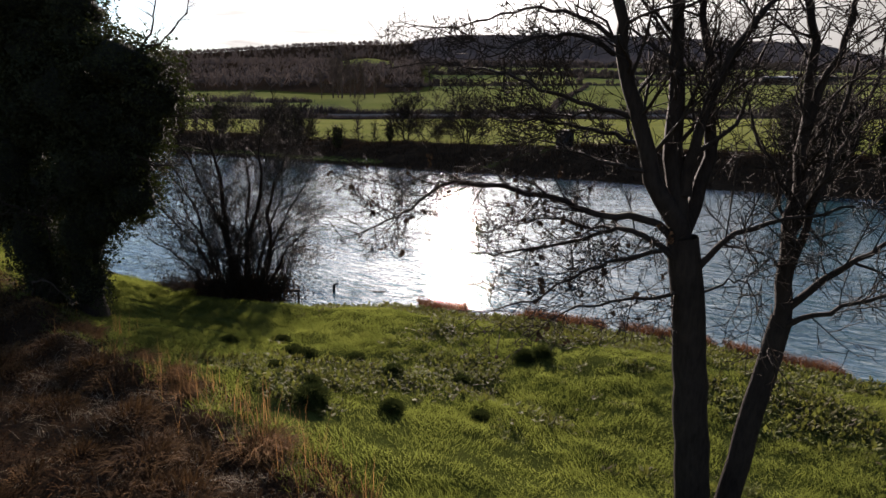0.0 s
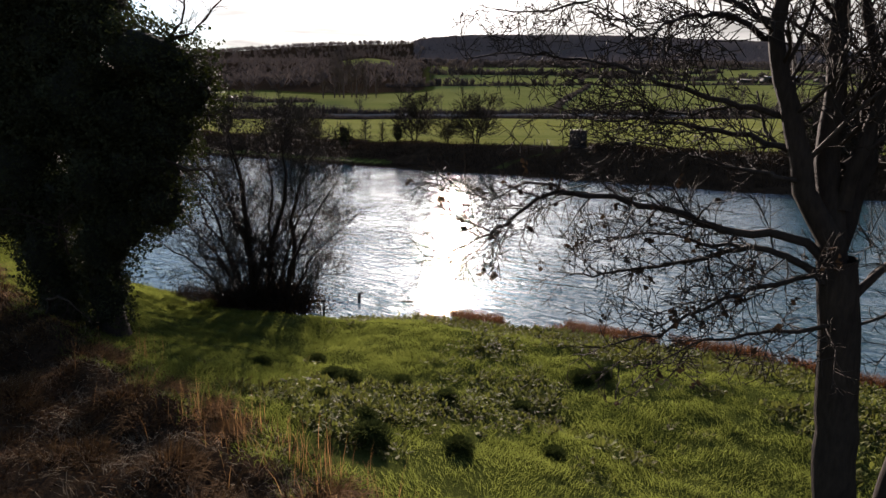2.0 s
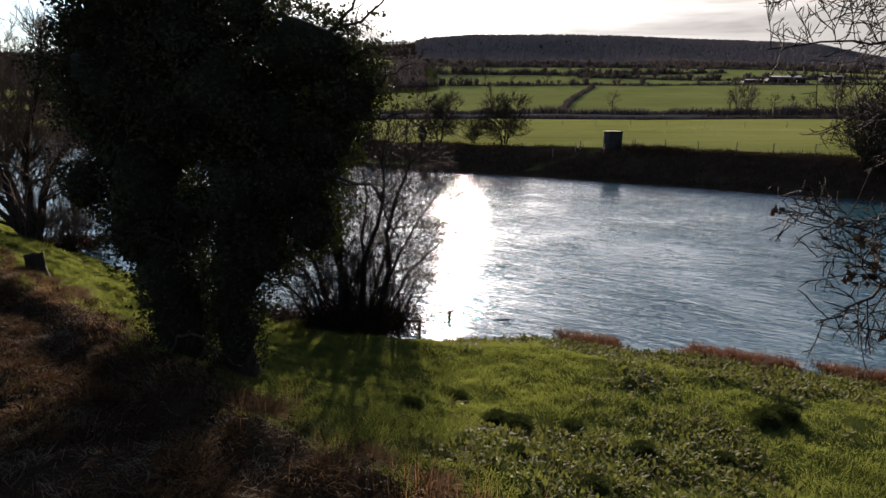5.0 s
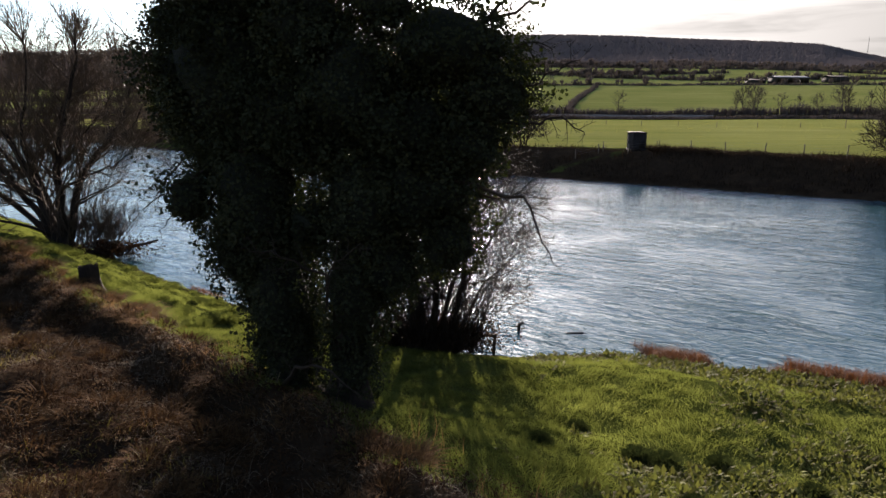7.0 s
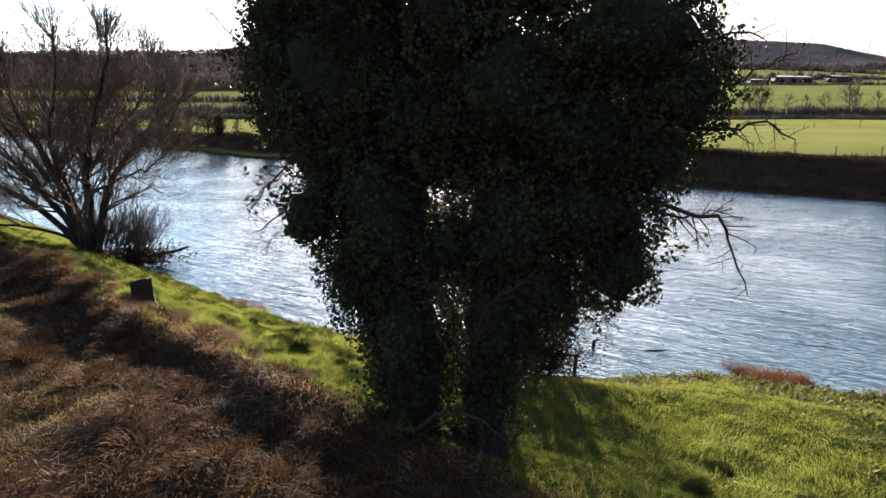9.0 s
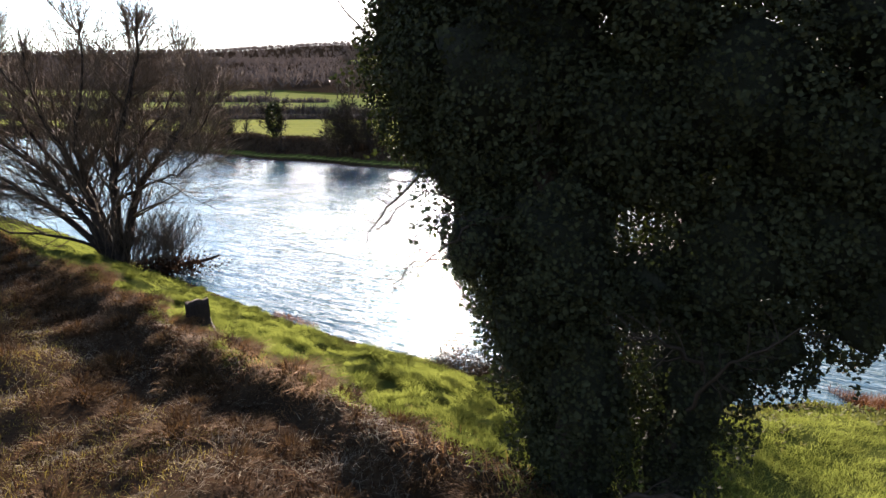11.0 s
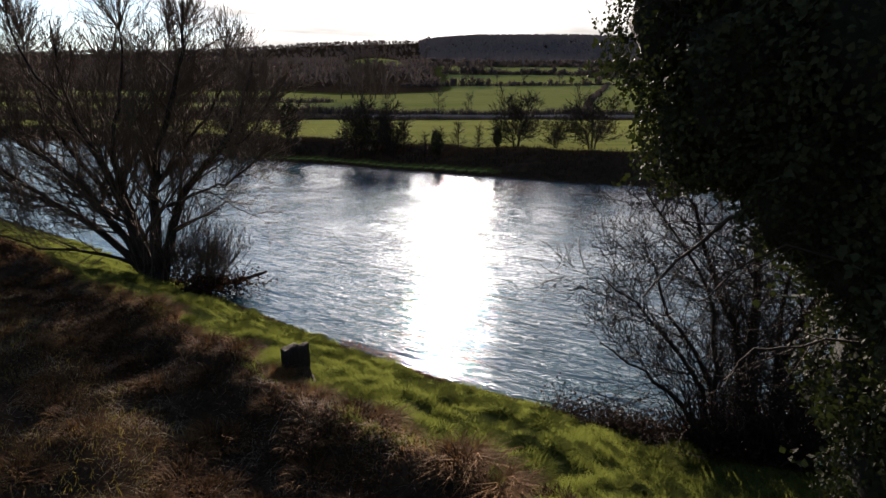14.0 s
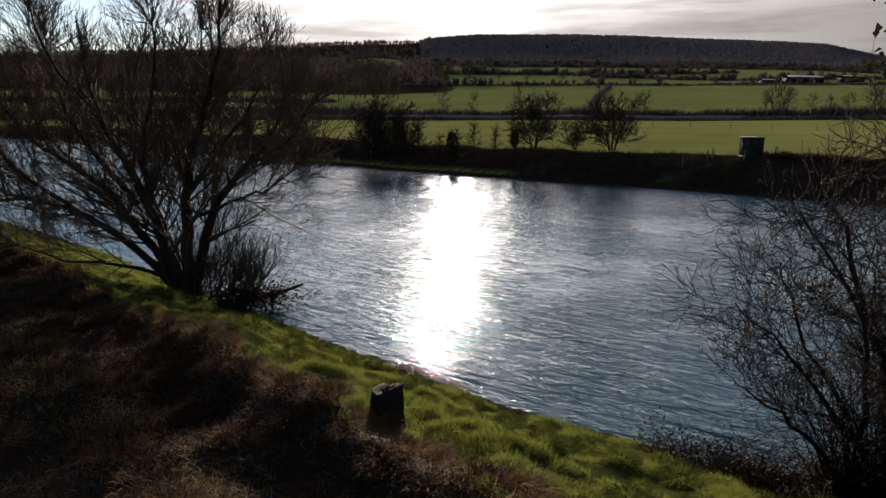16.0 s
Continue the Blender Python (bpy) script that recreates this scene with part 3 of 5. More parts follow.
    arms = [
        ([(6.10, 10.4, 5.3), (6.04, 10.4, 6.64), (6.05, 10.4, 7.73), (6.08, 10.4, 8.95), (6.00, 10.4, 10.2), (5.81, 10.4, 11.22), (5.7, 10.3, 13)], 0.16, 0.03),
        ([(6.06, 10.4, 8.7), (6.30, 10.2, 9.75), (6.52, 10.2, 10.69), (6.8, 10.1, 12)], 0.08, 0.02),
        ([(6.10, 10.4, 5.4), (6.68, 10.0, 6.34), (7.44, 9.9, 6.83), (8.3, 9.8, 7.6)], 0.08, 0.015),
        ([(6.05, 10.3, 5.2), (6.59, 10.0, 5.63), (7.59, 9.9, 5.94), (8.6, 9.7, 6.2)], 0.06, 0.012),
        ([(6.04, 10.4, 6.9), (6.7, 10.6, 8.0), (7.3, 10.8, 9.2), (7.6, 10.9, 10.8)], 0.07, 0.015),
        ([(6.05, 10.4, 7.4), (5.5, 10.7, 8.4), (5.2, 11.0, 9.5)], 0.05, 0.012),
        ([(6.03, 10.4, 6.2), (5.65, 10.2, 6.5), (5.3, 10.1, 6.2), (5.1, 10.1, 5.8)], 0.024, 0.008),
        ([(6.05, 10.4, 6.0), (6.25, 10.2, 7.2), (6.35, 10.1, 8.4), (6.6, 10.1, 9.8)], 0.09, 0.02),
        ([(6.9, 10.0, 6.5), (7.5, 9.8, 6.2), (8.1, 9.7, 5.6)], 0.028, 0.008),
    ]
    for pts, r0, r1 in arms:
        line = limb(tree, "limb", base, pts, r0, r1, M_BARK, rng, 7)
        clothe(tw, line - np.array(base), r0 * 0.5, 0.0085, rng, spec, 0.03, 0.17)
    part("crown", tw.mesh("crown"), M_TWIG, tree, "fine bare twigs")


def willow():
    rng = np.random.default_rng(9)
    base = (-32.0, 42.3, float(height(-32.0, 42.3)))
    tree = thing("willow_tree", base, "large leafless many-stemmed willow with reddish-brown twigs at the water's edge", "tree")
    tw = Batch()
    spec = [(2.5, 4.0, (26, 64), 5, 0.18), (2.9, 1.9, (20, 54), 4, 0.20), (3.4, 1.15, (16, 46), 3, 0.2), (2.0, 0.55, (15, 38), 3, 0.15)]
    z = base[2]
    stems = [
        ([(-32.2, 42.2, z - 0.2), (-32.6, 42.1, 2.8), (-33.9, 42, 6.6), (-34.9, 41.8, 9.1), (-35.3, 41.7, 12.4)], 0.30, 0.03),
        ([(-31.9, 42.2, z - 0.2), (-31.6, 41.8, 3.5), (-31.2, 41.5, 6.0), (-30.5, 41.5, 8.6), (-29.5, 41.5, 11.4), (-29.1, 41.5, 13.4)], 0.28, 0.03),
        ([(-31.7, 42.3, z - 0.2), (-30.9, 42.1, 3.4), (-29.7, 42, 5.9), (-27.4, 42, 8.4), (-26.4, 42, 10.8)], 0.26, 0.03),
        ([(-32.3, 42.3, z), (-34.5, 42, 3.4), (-36.9, 42, 4.9), (-39.9, 42, 5.7), (-41.5, 42, 6.8)], 0.20, 0.03),
        ([(-32.1, 42.5, z - 0.2), (-32.9, 42.8, 3.2), (-33.7, 43, 5.8), (-34.1, 43, 9.1), (-33.0, 43.1, 12.4)], 0.24, 0.03),
        ([(-32.3, 42.4, z - 0.1), (-33.6, 42.2, 3.4), (-35.3, 42, 5.9), (-38.0, 42, 7.9), (-40.0, 42, 10.2)], 0.22, 0.03),
        ([(-34.0, 42.5, 5.0), (-36.2, 43, 7.6), (-37.4, 43.2, 10.2), (-37.8, 43.3, 12.4)], 0.14, 0.025),
        ([(-33.2, 42.2, 4.6), (-32.8, 41.2, 7.5), (-32.0, 40.9, 10.2), (-31.6, 40.8, 12.6)], 0.13, 0.025),
        ([(-31.4, 42.0, 4.4), (-29.0, 41.4, 5.4), (-27.2, 41.0, 6.1), (-26.0, 40.8, 6.9)], 0.09, 0.02),
        ([(-36.5, 42.0, 4.7), (-38.6, 41.2, 7.0), (-40.3, 40.8, 9.6)], 0.11, 0.025),
        ([(-32.5, 42.0, 1.6), (-34.2, 40.8, 2.6), (-36.4, 40.1, 3.0), (-38.2, 39.8, 3.9)], 0.09, 0.02),
        ([(-31.3, 41.7, 5.6), (-30.0, 42.6, 7.6), (-28.6, 43.2, 9.6), (-27.9, 43.4, 11.6)], 0.10, 0.025),
        ([(-35.2, 41.9, 9.4), (-36.4, 41.4, 11.2), (-36.9, 41.2, 13.0)], 0.07, 0.02),
        ([(-35.0, 42.0, 5.6), (-36.6, 43.0, 6.6), (-38.8, 43.6, 8.6), (-39.4, 43.8, 10.6)], 0.10, 0.025),
        ([(-33.6, 43.0, 5.6), (-32.4, 43.8, 8.2), (-31.4, 44.2, 10.6), (-31.0, 44.3, 12.6)], 0.10, 0.025),
        ([(-28.6, 42.0, 7.2), (-26.6, 41.4, 8.0), (-25.4, 41.1, 9.4)], 0.07, 0.02),
        ([(-38.0, 42.0, 5.3), (-40.4, 41.6, 5.4), (-42.6, 41.4, 6.2)], 0.07, 0.02),
    ]
    for pts, r0, r1 in stems:
        x, y, h = pts[-1]
        pts[-1] = (x, y, h + 0.09 * max(h - 5, 0))
        line = limb(tree, "stem", base, pts, r0 * 1.15, r1, M_BARK, rng, 8, 0.05) - np.array(base)
        line = line[:max(4, int(len(line) * 0.92))]
        clothe(tw, line, r0 * 0.9, 0.0095, rng, spec, 0.035, 0.085, 0, 0.26)
        for _ in range(14):
            d = line[-1] - line[-3]
            tip = bend(line[-1], d / np.linalg.norm(d) + rng.normal(0, 0.5, 3) + np.array([0, 0, 0.1]), rng.uniform(1.2, 2.5), 4, rng, 0.08, 0.05)
            tw.tube(tip, np.linspace(0.026, 0.011, 5), 4)
            clothe(tw, tip, 0.026, 0.0095, rng, spec, 0.035, 0.085, 2)
    # brush of young shoots beside the stems, over the water
    for _ in range(150):
        f = rng.random()
        p = np.array([-0.4 + 3.6 * f, rng.normal(0.1, 0.45), -0.1])
        l = rng.uniform(1.6, 4.6) * (1.1 - 0.45 * f)
        line = bend(p, (rng.normal(0.35, 0.3), rng.normal(0, 0.25), 1), l, 5, rng, 0.09, 0.02)
        tw.tube(line, np.linspace(0.022, 0.010, 6), 4)
        clothe(tw, line, 0.016, 0.010, rng, [(3.0, 1.0, (20, 52), 3, 0.25), (2.4, 0.5, (20, 50), 3, 0.2)], 0.05, 0.1)
    part("crown", tw.mesh("crown"), M_WILLOW, tree, "dense upright reddish-brown twigs")


def bankside_shrub():
    rng = np.random.default_rng(12)
    base = (-9.2, 27.3, 0.15)
    tree = thing("alder_shrub", base, "leafless many-stemmed alder shrub on the water's edge", "shrub")
    tw = Batch()
    spec = [(3.6, 2.9, (32, 74), 4, 0.04), (4.4, 1.35, (28, 66), 3, 0.06), (4.4, 0.6, (25, 60), 3, 0.06)]
    heads = [(-4.4, 0.2, 5.0), (-3.7, -0.5, 7.2), (-2.7, 0.4, 7.7), (-1.3, -0.2, 8.2), (0.2, 0.4, 8.3), (1.3, -0.3, 8.0), (2.5, 0.3, 7.2), (3.2, -0.2, 5.8), (3.5, 0.2, 3.9), (-4.5, -0.3, 3.4), (-3.2, 0.8, 5.8), (1.8, 0.9, 6.3)]
    for k, (dx, dy, h) in enumerate(heads):
        sx = 0.28 * dx + rng.normal(0, 0.12)
        p0 = (base[0] + sx, base[1] + rng.normal(0, 0.2), base[2] - 0.1)
        p1 = (base[0] + sx + 0.12 * dx + rng.normal(0, 0.22), base[1] + 0.3 * dy, base[2] + h * 0.33)
        p2 = (base[0] + sx + 0.40 * dx + rng.normal(0, 0.3), base[1] + 0.7 * dy, base[2] + h * 0.7)
        p3 = (base[0] + dx, base[1] + dy, base[2] + h)
        r = 0.23 if k == 3 else 0.17 if k in (2, 5, 6) else 0.10
        line = limb(tree, "stem", base, [p0, p1, p2, p3], r, 0.015, M_BARK, rng, 7, 0.05)
        clothe(tw, line - np.array(base), r * 0.4, 0.0085, rng, spec, 0.03, 0.14)
    for _ in range(190):
        a, l = rng.uniform(0, 2 * np.pi), rng.uniform(1.0, 3.6)
        p = np.array([1.9 * math.cos(a) * rng.random() ** 0.5, 0.6 * math.sin(a), 0.1])
        line = bend(p, (0.5 * math.cos(a), 0.35 * math.sin(a), 1), l, 5, rng, 0.12, 0.02)
        tw.tube(line, np.linspace(0.024, 0.008, 6), 4)
        clothe(tw, line, 0.014, 0.008, rng, [(3.0, 0.7, (20, 55), 3, 0.2)], 0.04, 0.1)
    part("crown", tw.mesh("crown"), M_TWIG, tree, "fine dark bare twigs")
    # matted growth round the foot
    leaves = Batch()
    n = 15000
    c = rng.normal(0, 1, (n, 3)) * np.array([1.05, 0.42, 0.42]) + np.array([0.1, 0.0, 0.5])
    c[:, 2] = np.abs(c[:, 2])
    scatter_leaves(leaves, c, np.full(n, 0.085), rng, None)
    part("undergrowth", leaves.mesh("undergrowth", False), M_KEYS, tree, "matted dead undergrowth round the stems")


def scatter_leaves(batch, centres, sizes, rng, normals, lobes=True):
    """Small folded leaves: four triangles each."""
    n = len(centres)
    nrm = rng.normal(0, 1, (n, 3))
    if normals is not None:
        nrm = normals + 0.55 * nrm
    nrm /= np.linalg.norm(nrm, axis=1)[:, None]
    a = np.cross(nrm, rng.normal(0, 1, (n, 3)))
    a /= np.linalg.norm(a, axis=1)[:, None]
    b = np.cross(nrm, a)
    s = sizes[:, None]
    tip = centres + a * s * 0.62
    tail = centres - a * s * 0.48
    wing = s * 0.46
    l = centres + b * wing + nrm * s * 0.16 - a * s * 0.1
    r = centres - b * wing + nrm * s * 0.16 - a * s * 0.1
    v = np.stack([tail, r, tip, l], 1).reshape(-1, 3)
    k = np.arange(n)[:, None] * 4
    t = np.concatenate([k + np.array([[0, 1, 2]]), k + np.array([[0, 2, 3]])])
    batch.add(v, None, t)


def ivy_tree():
    rng = np.random.default_rng(21)
    base = (-11.3, 17.6, float(height(-11.3, 17.6)) - 0.05)
    tree = thing("ivy_clad_tree", base, "twin-trunked old hawthorn smothered in dark glossy ivy", "tree")
    B = np.array(base)
    limb(tree, "trunk", base, [(-12.1, 17.7, base[2] - 0.3), (-12.0, 17.7, 4.6), (-12.2, 17.8, 6.5), (-12.7, 18.0, 9.0), (-12.6, 18.1, 12.0)], 0.42, 0.12, M_BARK, rng, 10)
    limb(tree, "trunk", base, [(-10.5, 17.6, base[2] - 0.3), (-10.7, 17.6, 4.6), (-10.4, 17.6, 6.5), (-9.6, 17.4, 8.4), (-8.6, 17.2, 10.0)], 0.38, 0.10, M_BARK, rng, 10)
    lumps = [
        (-12.9, 18.7, 9.7, 1.7, 1.7, 1.6), (-12.6, 18.4, 12.0, 1.6, 1.7, 1.9), (-13.5, 19.3, 8.5, 1.0, 1.1, 1.1), (-14.2, 19.7, 9.7, 1.0, 1.1, 1.3), (-13.5, 19.5, 10.9, 1.1, 1.1, 1.3), (-13.1, 18.9, 8.0, 0.9, 1.0, 1.0), (-12.2, 18.0, 13.4, 1.1, 1.2, 1.1),
        (-8.6, 17.2, 10.1, 1.4, 1.4, 0.95), (-7.9, 17.1, 9.3, 0.95, 1.0, 0.75), (-10.4, 17.7, 9.3, 1.5, 1.5, 1.4), (-11.2, 17.9, 10.6, 1.1, 1.3, 1.1), (-11.6, 17.8, 9.0, 1.2, 1.2, 0.9),
        (-11.7, 18.7, 4.6, 0.35, 0.4, 1.3),
        (-14.6, 20.9, 10.3, 0.85, 0.85, 1.2), (-14.3, 20.7, 9.0, 0.8, 0.9, 0.9), (-13.8, 20.2, 10.0, 0.9, 0.9, 1.2),
        (-12.6, 18.9, 6.6, 0.9, 0.9, 1.2), (-12.35, 18.8, 5.2, 0.75, 0.8, 1.2), (-12.25, 18.7, 3.9, 0.6, 0.6, 1.0),
        (-12.4, 17.8, 7.2, 1.1, 1.2, 1.5), (-10.2, 17.5, 7.3, 1.05, 1.2, 1.4), (-9.0, 17.2, 7.6, 1.2, 1.1, 1.0), (-12.7, 17.8, 6.4, 0.8, 0.9, 1.1),
        (-12.0, 17.6, 5.4, 0.76, 0.95, 1.5), (-10.45, 17.5, 5.6, 0.78, 0.85, 1.4), (-9.7, 17.3, 6.1, 0.75, 0.8, 0.8), (-11.95, 17.7, 3.9, 0.64, 0.62, 1.3), (-10.62, 17.6, 4.0, 0.62, 0.58, 1.3), (-8.6, 17.0, 6.6, 0.7, 0.7, 0.7),
        (-11.3, 17.9, 8.3, 0.8, 0.9, 0.5), (-14.7, 19.8, 10.8, 0.5, 0.6, 0.6), (-9.8, 17.4, 10.9, 0.7, 0.8, 0.6), (-13.6, 17.4, 7.4, 0.5, 0.5, 0.6),
        (-11.3, 17.5, 6.9, 0.62, 0.8, 0.62), (-9.3, 17.2, 8.7, 1.1, 1.1, 0.9), (-8.3, 17.0, 8.4, 0.9, 0.9, 0.7), (-11.2, 18.0, 12.0, 1.2, 1.2, 0.9), (-9.9, 17.5, 11.6, 0.9, 0.9, 0.7), (-11.3, 17.7, 2.95, 0.6, 0.45, 0.4),
    ]
    leaves, core = Batch(), Batch()
    for x, y, z, rx, ry, rz in lumps:
        area = (rx * ry + ry * rz + rx * rz) * 4.2
        n = int(area * 420)
        d = rng.normal(0, 1, (n, 3))
        d /= np.linalg.norm(d, axis=1)[:, None]
        wave = 1 + 0.13 * np.sin(5.1 * d[:, 0] + 3.3 * d[:, 2] + x * 3) + 0.10 * np.sin(9.3 * d[:, 1] + 7.7 * d[:, 2] + y)
        lump = rough(d[:, 0] * rx + 9 * x, d[:, 2] * rz + d[:, 1] * ry, 0.45, 91) * 0.10 + rough(d[:, 0] * rx + 5 * z, d[:, 1] * ry - d[:, 2] * rz, 0.9, 92) * 0.12
        f = (1.05 - np.abs(rng.normal(0, 0.13, n))) * wave + lump
        p = np.array([x, y, z]) + d * np.array([rx, ry, rz]) * f[:, None] - B
        nn = d * 0.8 + np.array([0, 0, 0.35])
        scatter_leaves(leaves, p, rng.uniform(0.035, 0.085, n), rng, nn)
        # sprigs that stand out of the mass
        for _ in range(int(area * 3.2)):
            e = rng.normal(0, 1, 3)
            e /= np.linalg.norm(e)
            p0 = np.array([x, y, z]) + e * np.array([rx, ry, rz]) - B
            ln = rng.uniform(0.15, 0.7) * rng.random() + 0.12
            m = int(ln * 26)
            q = p0 + (e + np.array([0, 0, 0.25])) * (np.linspace(0, ln, m)[:, None]) + rng.normal(0, 0.05, (m, 3))
            scatter_leaves(leaves, q, rng.uniform(0.05, 0.11, m), rng, None)
        # added dark hull in each lump, stops light passing between the leaves
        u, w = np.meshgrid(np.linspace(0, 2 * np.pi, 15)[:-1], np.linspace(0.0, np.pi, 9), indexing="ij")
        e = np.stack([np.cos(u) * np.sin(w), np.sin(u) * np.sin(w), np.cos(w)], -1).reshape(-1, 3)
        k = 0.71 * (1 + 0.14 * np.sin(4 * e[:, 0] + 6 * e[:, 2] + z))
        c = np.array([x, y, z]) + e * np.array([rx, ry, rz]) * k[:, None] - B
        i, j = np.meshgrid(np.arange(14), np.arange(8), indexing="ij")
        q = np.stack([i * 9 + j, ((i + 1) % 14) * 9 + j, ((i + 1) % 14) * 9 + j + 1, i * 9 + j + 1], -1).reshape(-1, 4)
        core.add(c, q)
    part("filler_hull", core.mesh("filler_hull"), M_IVYCORE, tree, "added dark hulls that block light through the ivy")
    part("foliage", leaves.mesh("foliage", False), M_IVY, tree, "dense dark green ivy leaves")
    # bare thorn branches that stick out
    spec = [(7.0, 0.6, (35, 75), 4, 0.05), (8, 0.22, (35, 75), 3, 0.0)]
    bare = [
        ([(-8.9, 16.9, 7.9), (-7.9, 16.5, 7.63), (-7.2, 16.4, 7.45), (-7.0, 16.4, 6.9), (-6.7, 16.4, 6.3)], 0.045),
        ([(-8.6, 16.9, 7.7), (-7.7, 16.6, 7.5), (-7.1, 16.5, 7.65)], 0.03),
        ([(-8.3, 17.0, 10.4), (-7.6, 16.7, 10.9), (-7.3, 16.5, 11.6), (-7.4, 16.4, 12.2)], 0.04),
        ([(-7.9, 17.0, 9.9), (-7.4, 16.6, 10.1), (-6.8, 16.4, 10.1)], 0.03),
        ([(-7.9, 17.0, 8.9), (-7.2, 16.7, 8.8), (-6.6, 16.6, 8.9), (-6.2, 16.5, 8.6)], 0.035),
        ([(-8.2, 17.0, 10.5), (-7.3, 16.8, 10.8), (-6.6, 16.7, 11.5), (-6.5, 16.7, 12.1)], 0.035),
        ([(-7.9, 16.9, 9.4), (-7.1, 16.6, 9.5), (-6.4, 16.5, 9.9)], 0.03),
        ([(-9.6, 17.4, 10.9), (-9.3, 17.2, 11.7), (-9.1, 17.1, 12.3)], 0.03),
        ([(-13.3, 17.4, 7.9), (-13.8, 17.0, 7.6), (-14.3, 16.8, 7.2)], 0.025),
        ([(-14.6, 19.6, 10.0), (-15.3, 19.5, 10.4), (-15.9, 19.4, 11.1)], 0.025),
        ([(-10.9, 16.6, 5.4), (-10.7, 16.0, 6.3), (-10.1, 15.7, 6.8)], 0.03),
        ([(-10.8, 16.5, 6.0), (-11.5, 15.9, 6.6), (-12.0, 15.8, 6.7)], 0.03),
        ([(-11.9, 17.0, 3.6), (-11.4, 16.4, 4.3), (-10.7, 16.1, 4.3), (-10.2, 16.0, 3.8)], 0.05),
        ([(-14.2, 19.4, 8.2), (-14.9, 19.5, 7.6), (-15.3, 19.5, 6.9)], 0.03),
        ([(-13.3, 18.2, 7.7), (-14.2, 18.5, 7.9), (-14.7, 18.6, 7.7), (-15.0, 18.6, 7.3)], 0.016),
        ([(-13.2, 18.1, 7.1), (-14.0, 18.4, 7.0), (-14.5, 18.5, 6.8), (-14.8, 18.5, 6.4)], 0.016),
    ]
    for pts, r in bare:
        line = spline(pts, 12)
        line[1:] += rng.normal(0, 0.03, (11, 3))
        tw = Batch()
        tw.tube(line - B, np.linspace(r, 0.008, 12), 5)
        clothe(tw, line - B, r, 0.005, rng, spec, 0.0, 0.2)
        part("thorn_branch", tw.mesh("thorn_branch"), M_TWIG, tree, "bare crooked hawthorn branch")


riverside_trees()
willow()
bankside_shrub()
ivy_tree()

# ---- low plants ----
def blades(x, y, z, length, width, lean, rng, droop=0.35, heading=None):
    """Bent grass blades, three triangles each, as arrays of vertices and triangles."""
    n = len(x)
    a = rng.uniform(0, 2 * np.pi, n) if heading is None else heading + rng.normal(0, 0.7, n)
    d = np.stack([np.cos(a), np.sin(a), np.zeros(n)], -1)
    s = np.stack([-np.sin(a), np.cos(a), np.zeros(n)], -1)
    twist = rng.normal(0, 0.5, n)[:, None]
    s = s + d * twist
    s /= np.linalg.norm(s, axis=1)[:, None]
    base = np.stack([x, y, z - 0.02], -1)
    up = np.array([0, 0, 1.0])
    l, w = length[:, None], width[:, None]
    sl, cl = np.sin(lean)[:, None], np.cos(lean)[:, None]
    mid = base + (d * sl + up * cl) * l * 0.55
    lean2 = lean + droop
    tip = mid + (d * np.sin(lean2)[:, None] + up * np.cos(lean2)[:, None]) * l * 0.5
    v = np.stack([base - s * w * 0.5, base + s * w * 0.5, mid + s * w * 0.42, mid - s * w * 0.42, tip], 1).reshape(-1, 3)
    k = np.arange(n)[:, None] * 5
    t = np.concatenate([k + np.array([[0, 1, 2]]), k + np.array([[0, 2, 3]]), k + np.array([[3, 2, 4]])])
    return v, t


def spikes(x, y, z, length, width, lean, rng, heading):
    """Fine straight blades, one triangle each."""
    n = len(x)
    a = heading + rng.normal(0, 1.1, n)
    d = np.stack([np.cos(a) * np.sin(lean), np.sin(a) * np.sin(lean), np.cos(lean)], -1)
    s = np.cross(d, rng.normal(0, 1, (n, 3)))
    s *= (0.5 * width / (np.linalg.norm(s, axis=1) + 1e-9))[:, None]
    base = np.stack([x, y, z - 0.015], -1)
    v = np.stack([base - s, base + s, base + d * length[:, None]], 1).reshape(-1, 3)
    return v, np.arange(3 * n).reshape(-1, 3)


def stuff(name, v, t, mat, label, category):
    ob = part(name, mesh_of(name, v, [t]), mat)
    return tagged(ob, label, category, kind="stuff")


def weed_patch(x, y):
    """Above 0 where docks and nettles crowd out the grass."""
    shore = shore_near(x) - y
    near_water = smoothstep(7.5, 1.5, shore) * smoothstep(-4, 2, x) * 0.55 + smoothstep(-1, 6, x) * 0.22 - smoothstep(-3, -8, x) * 0.3
    return rough(x, y, 1.3, 51) * 0.45 + rough(x, y, 3.2, 52) * 0.5 + near_water - 0.22


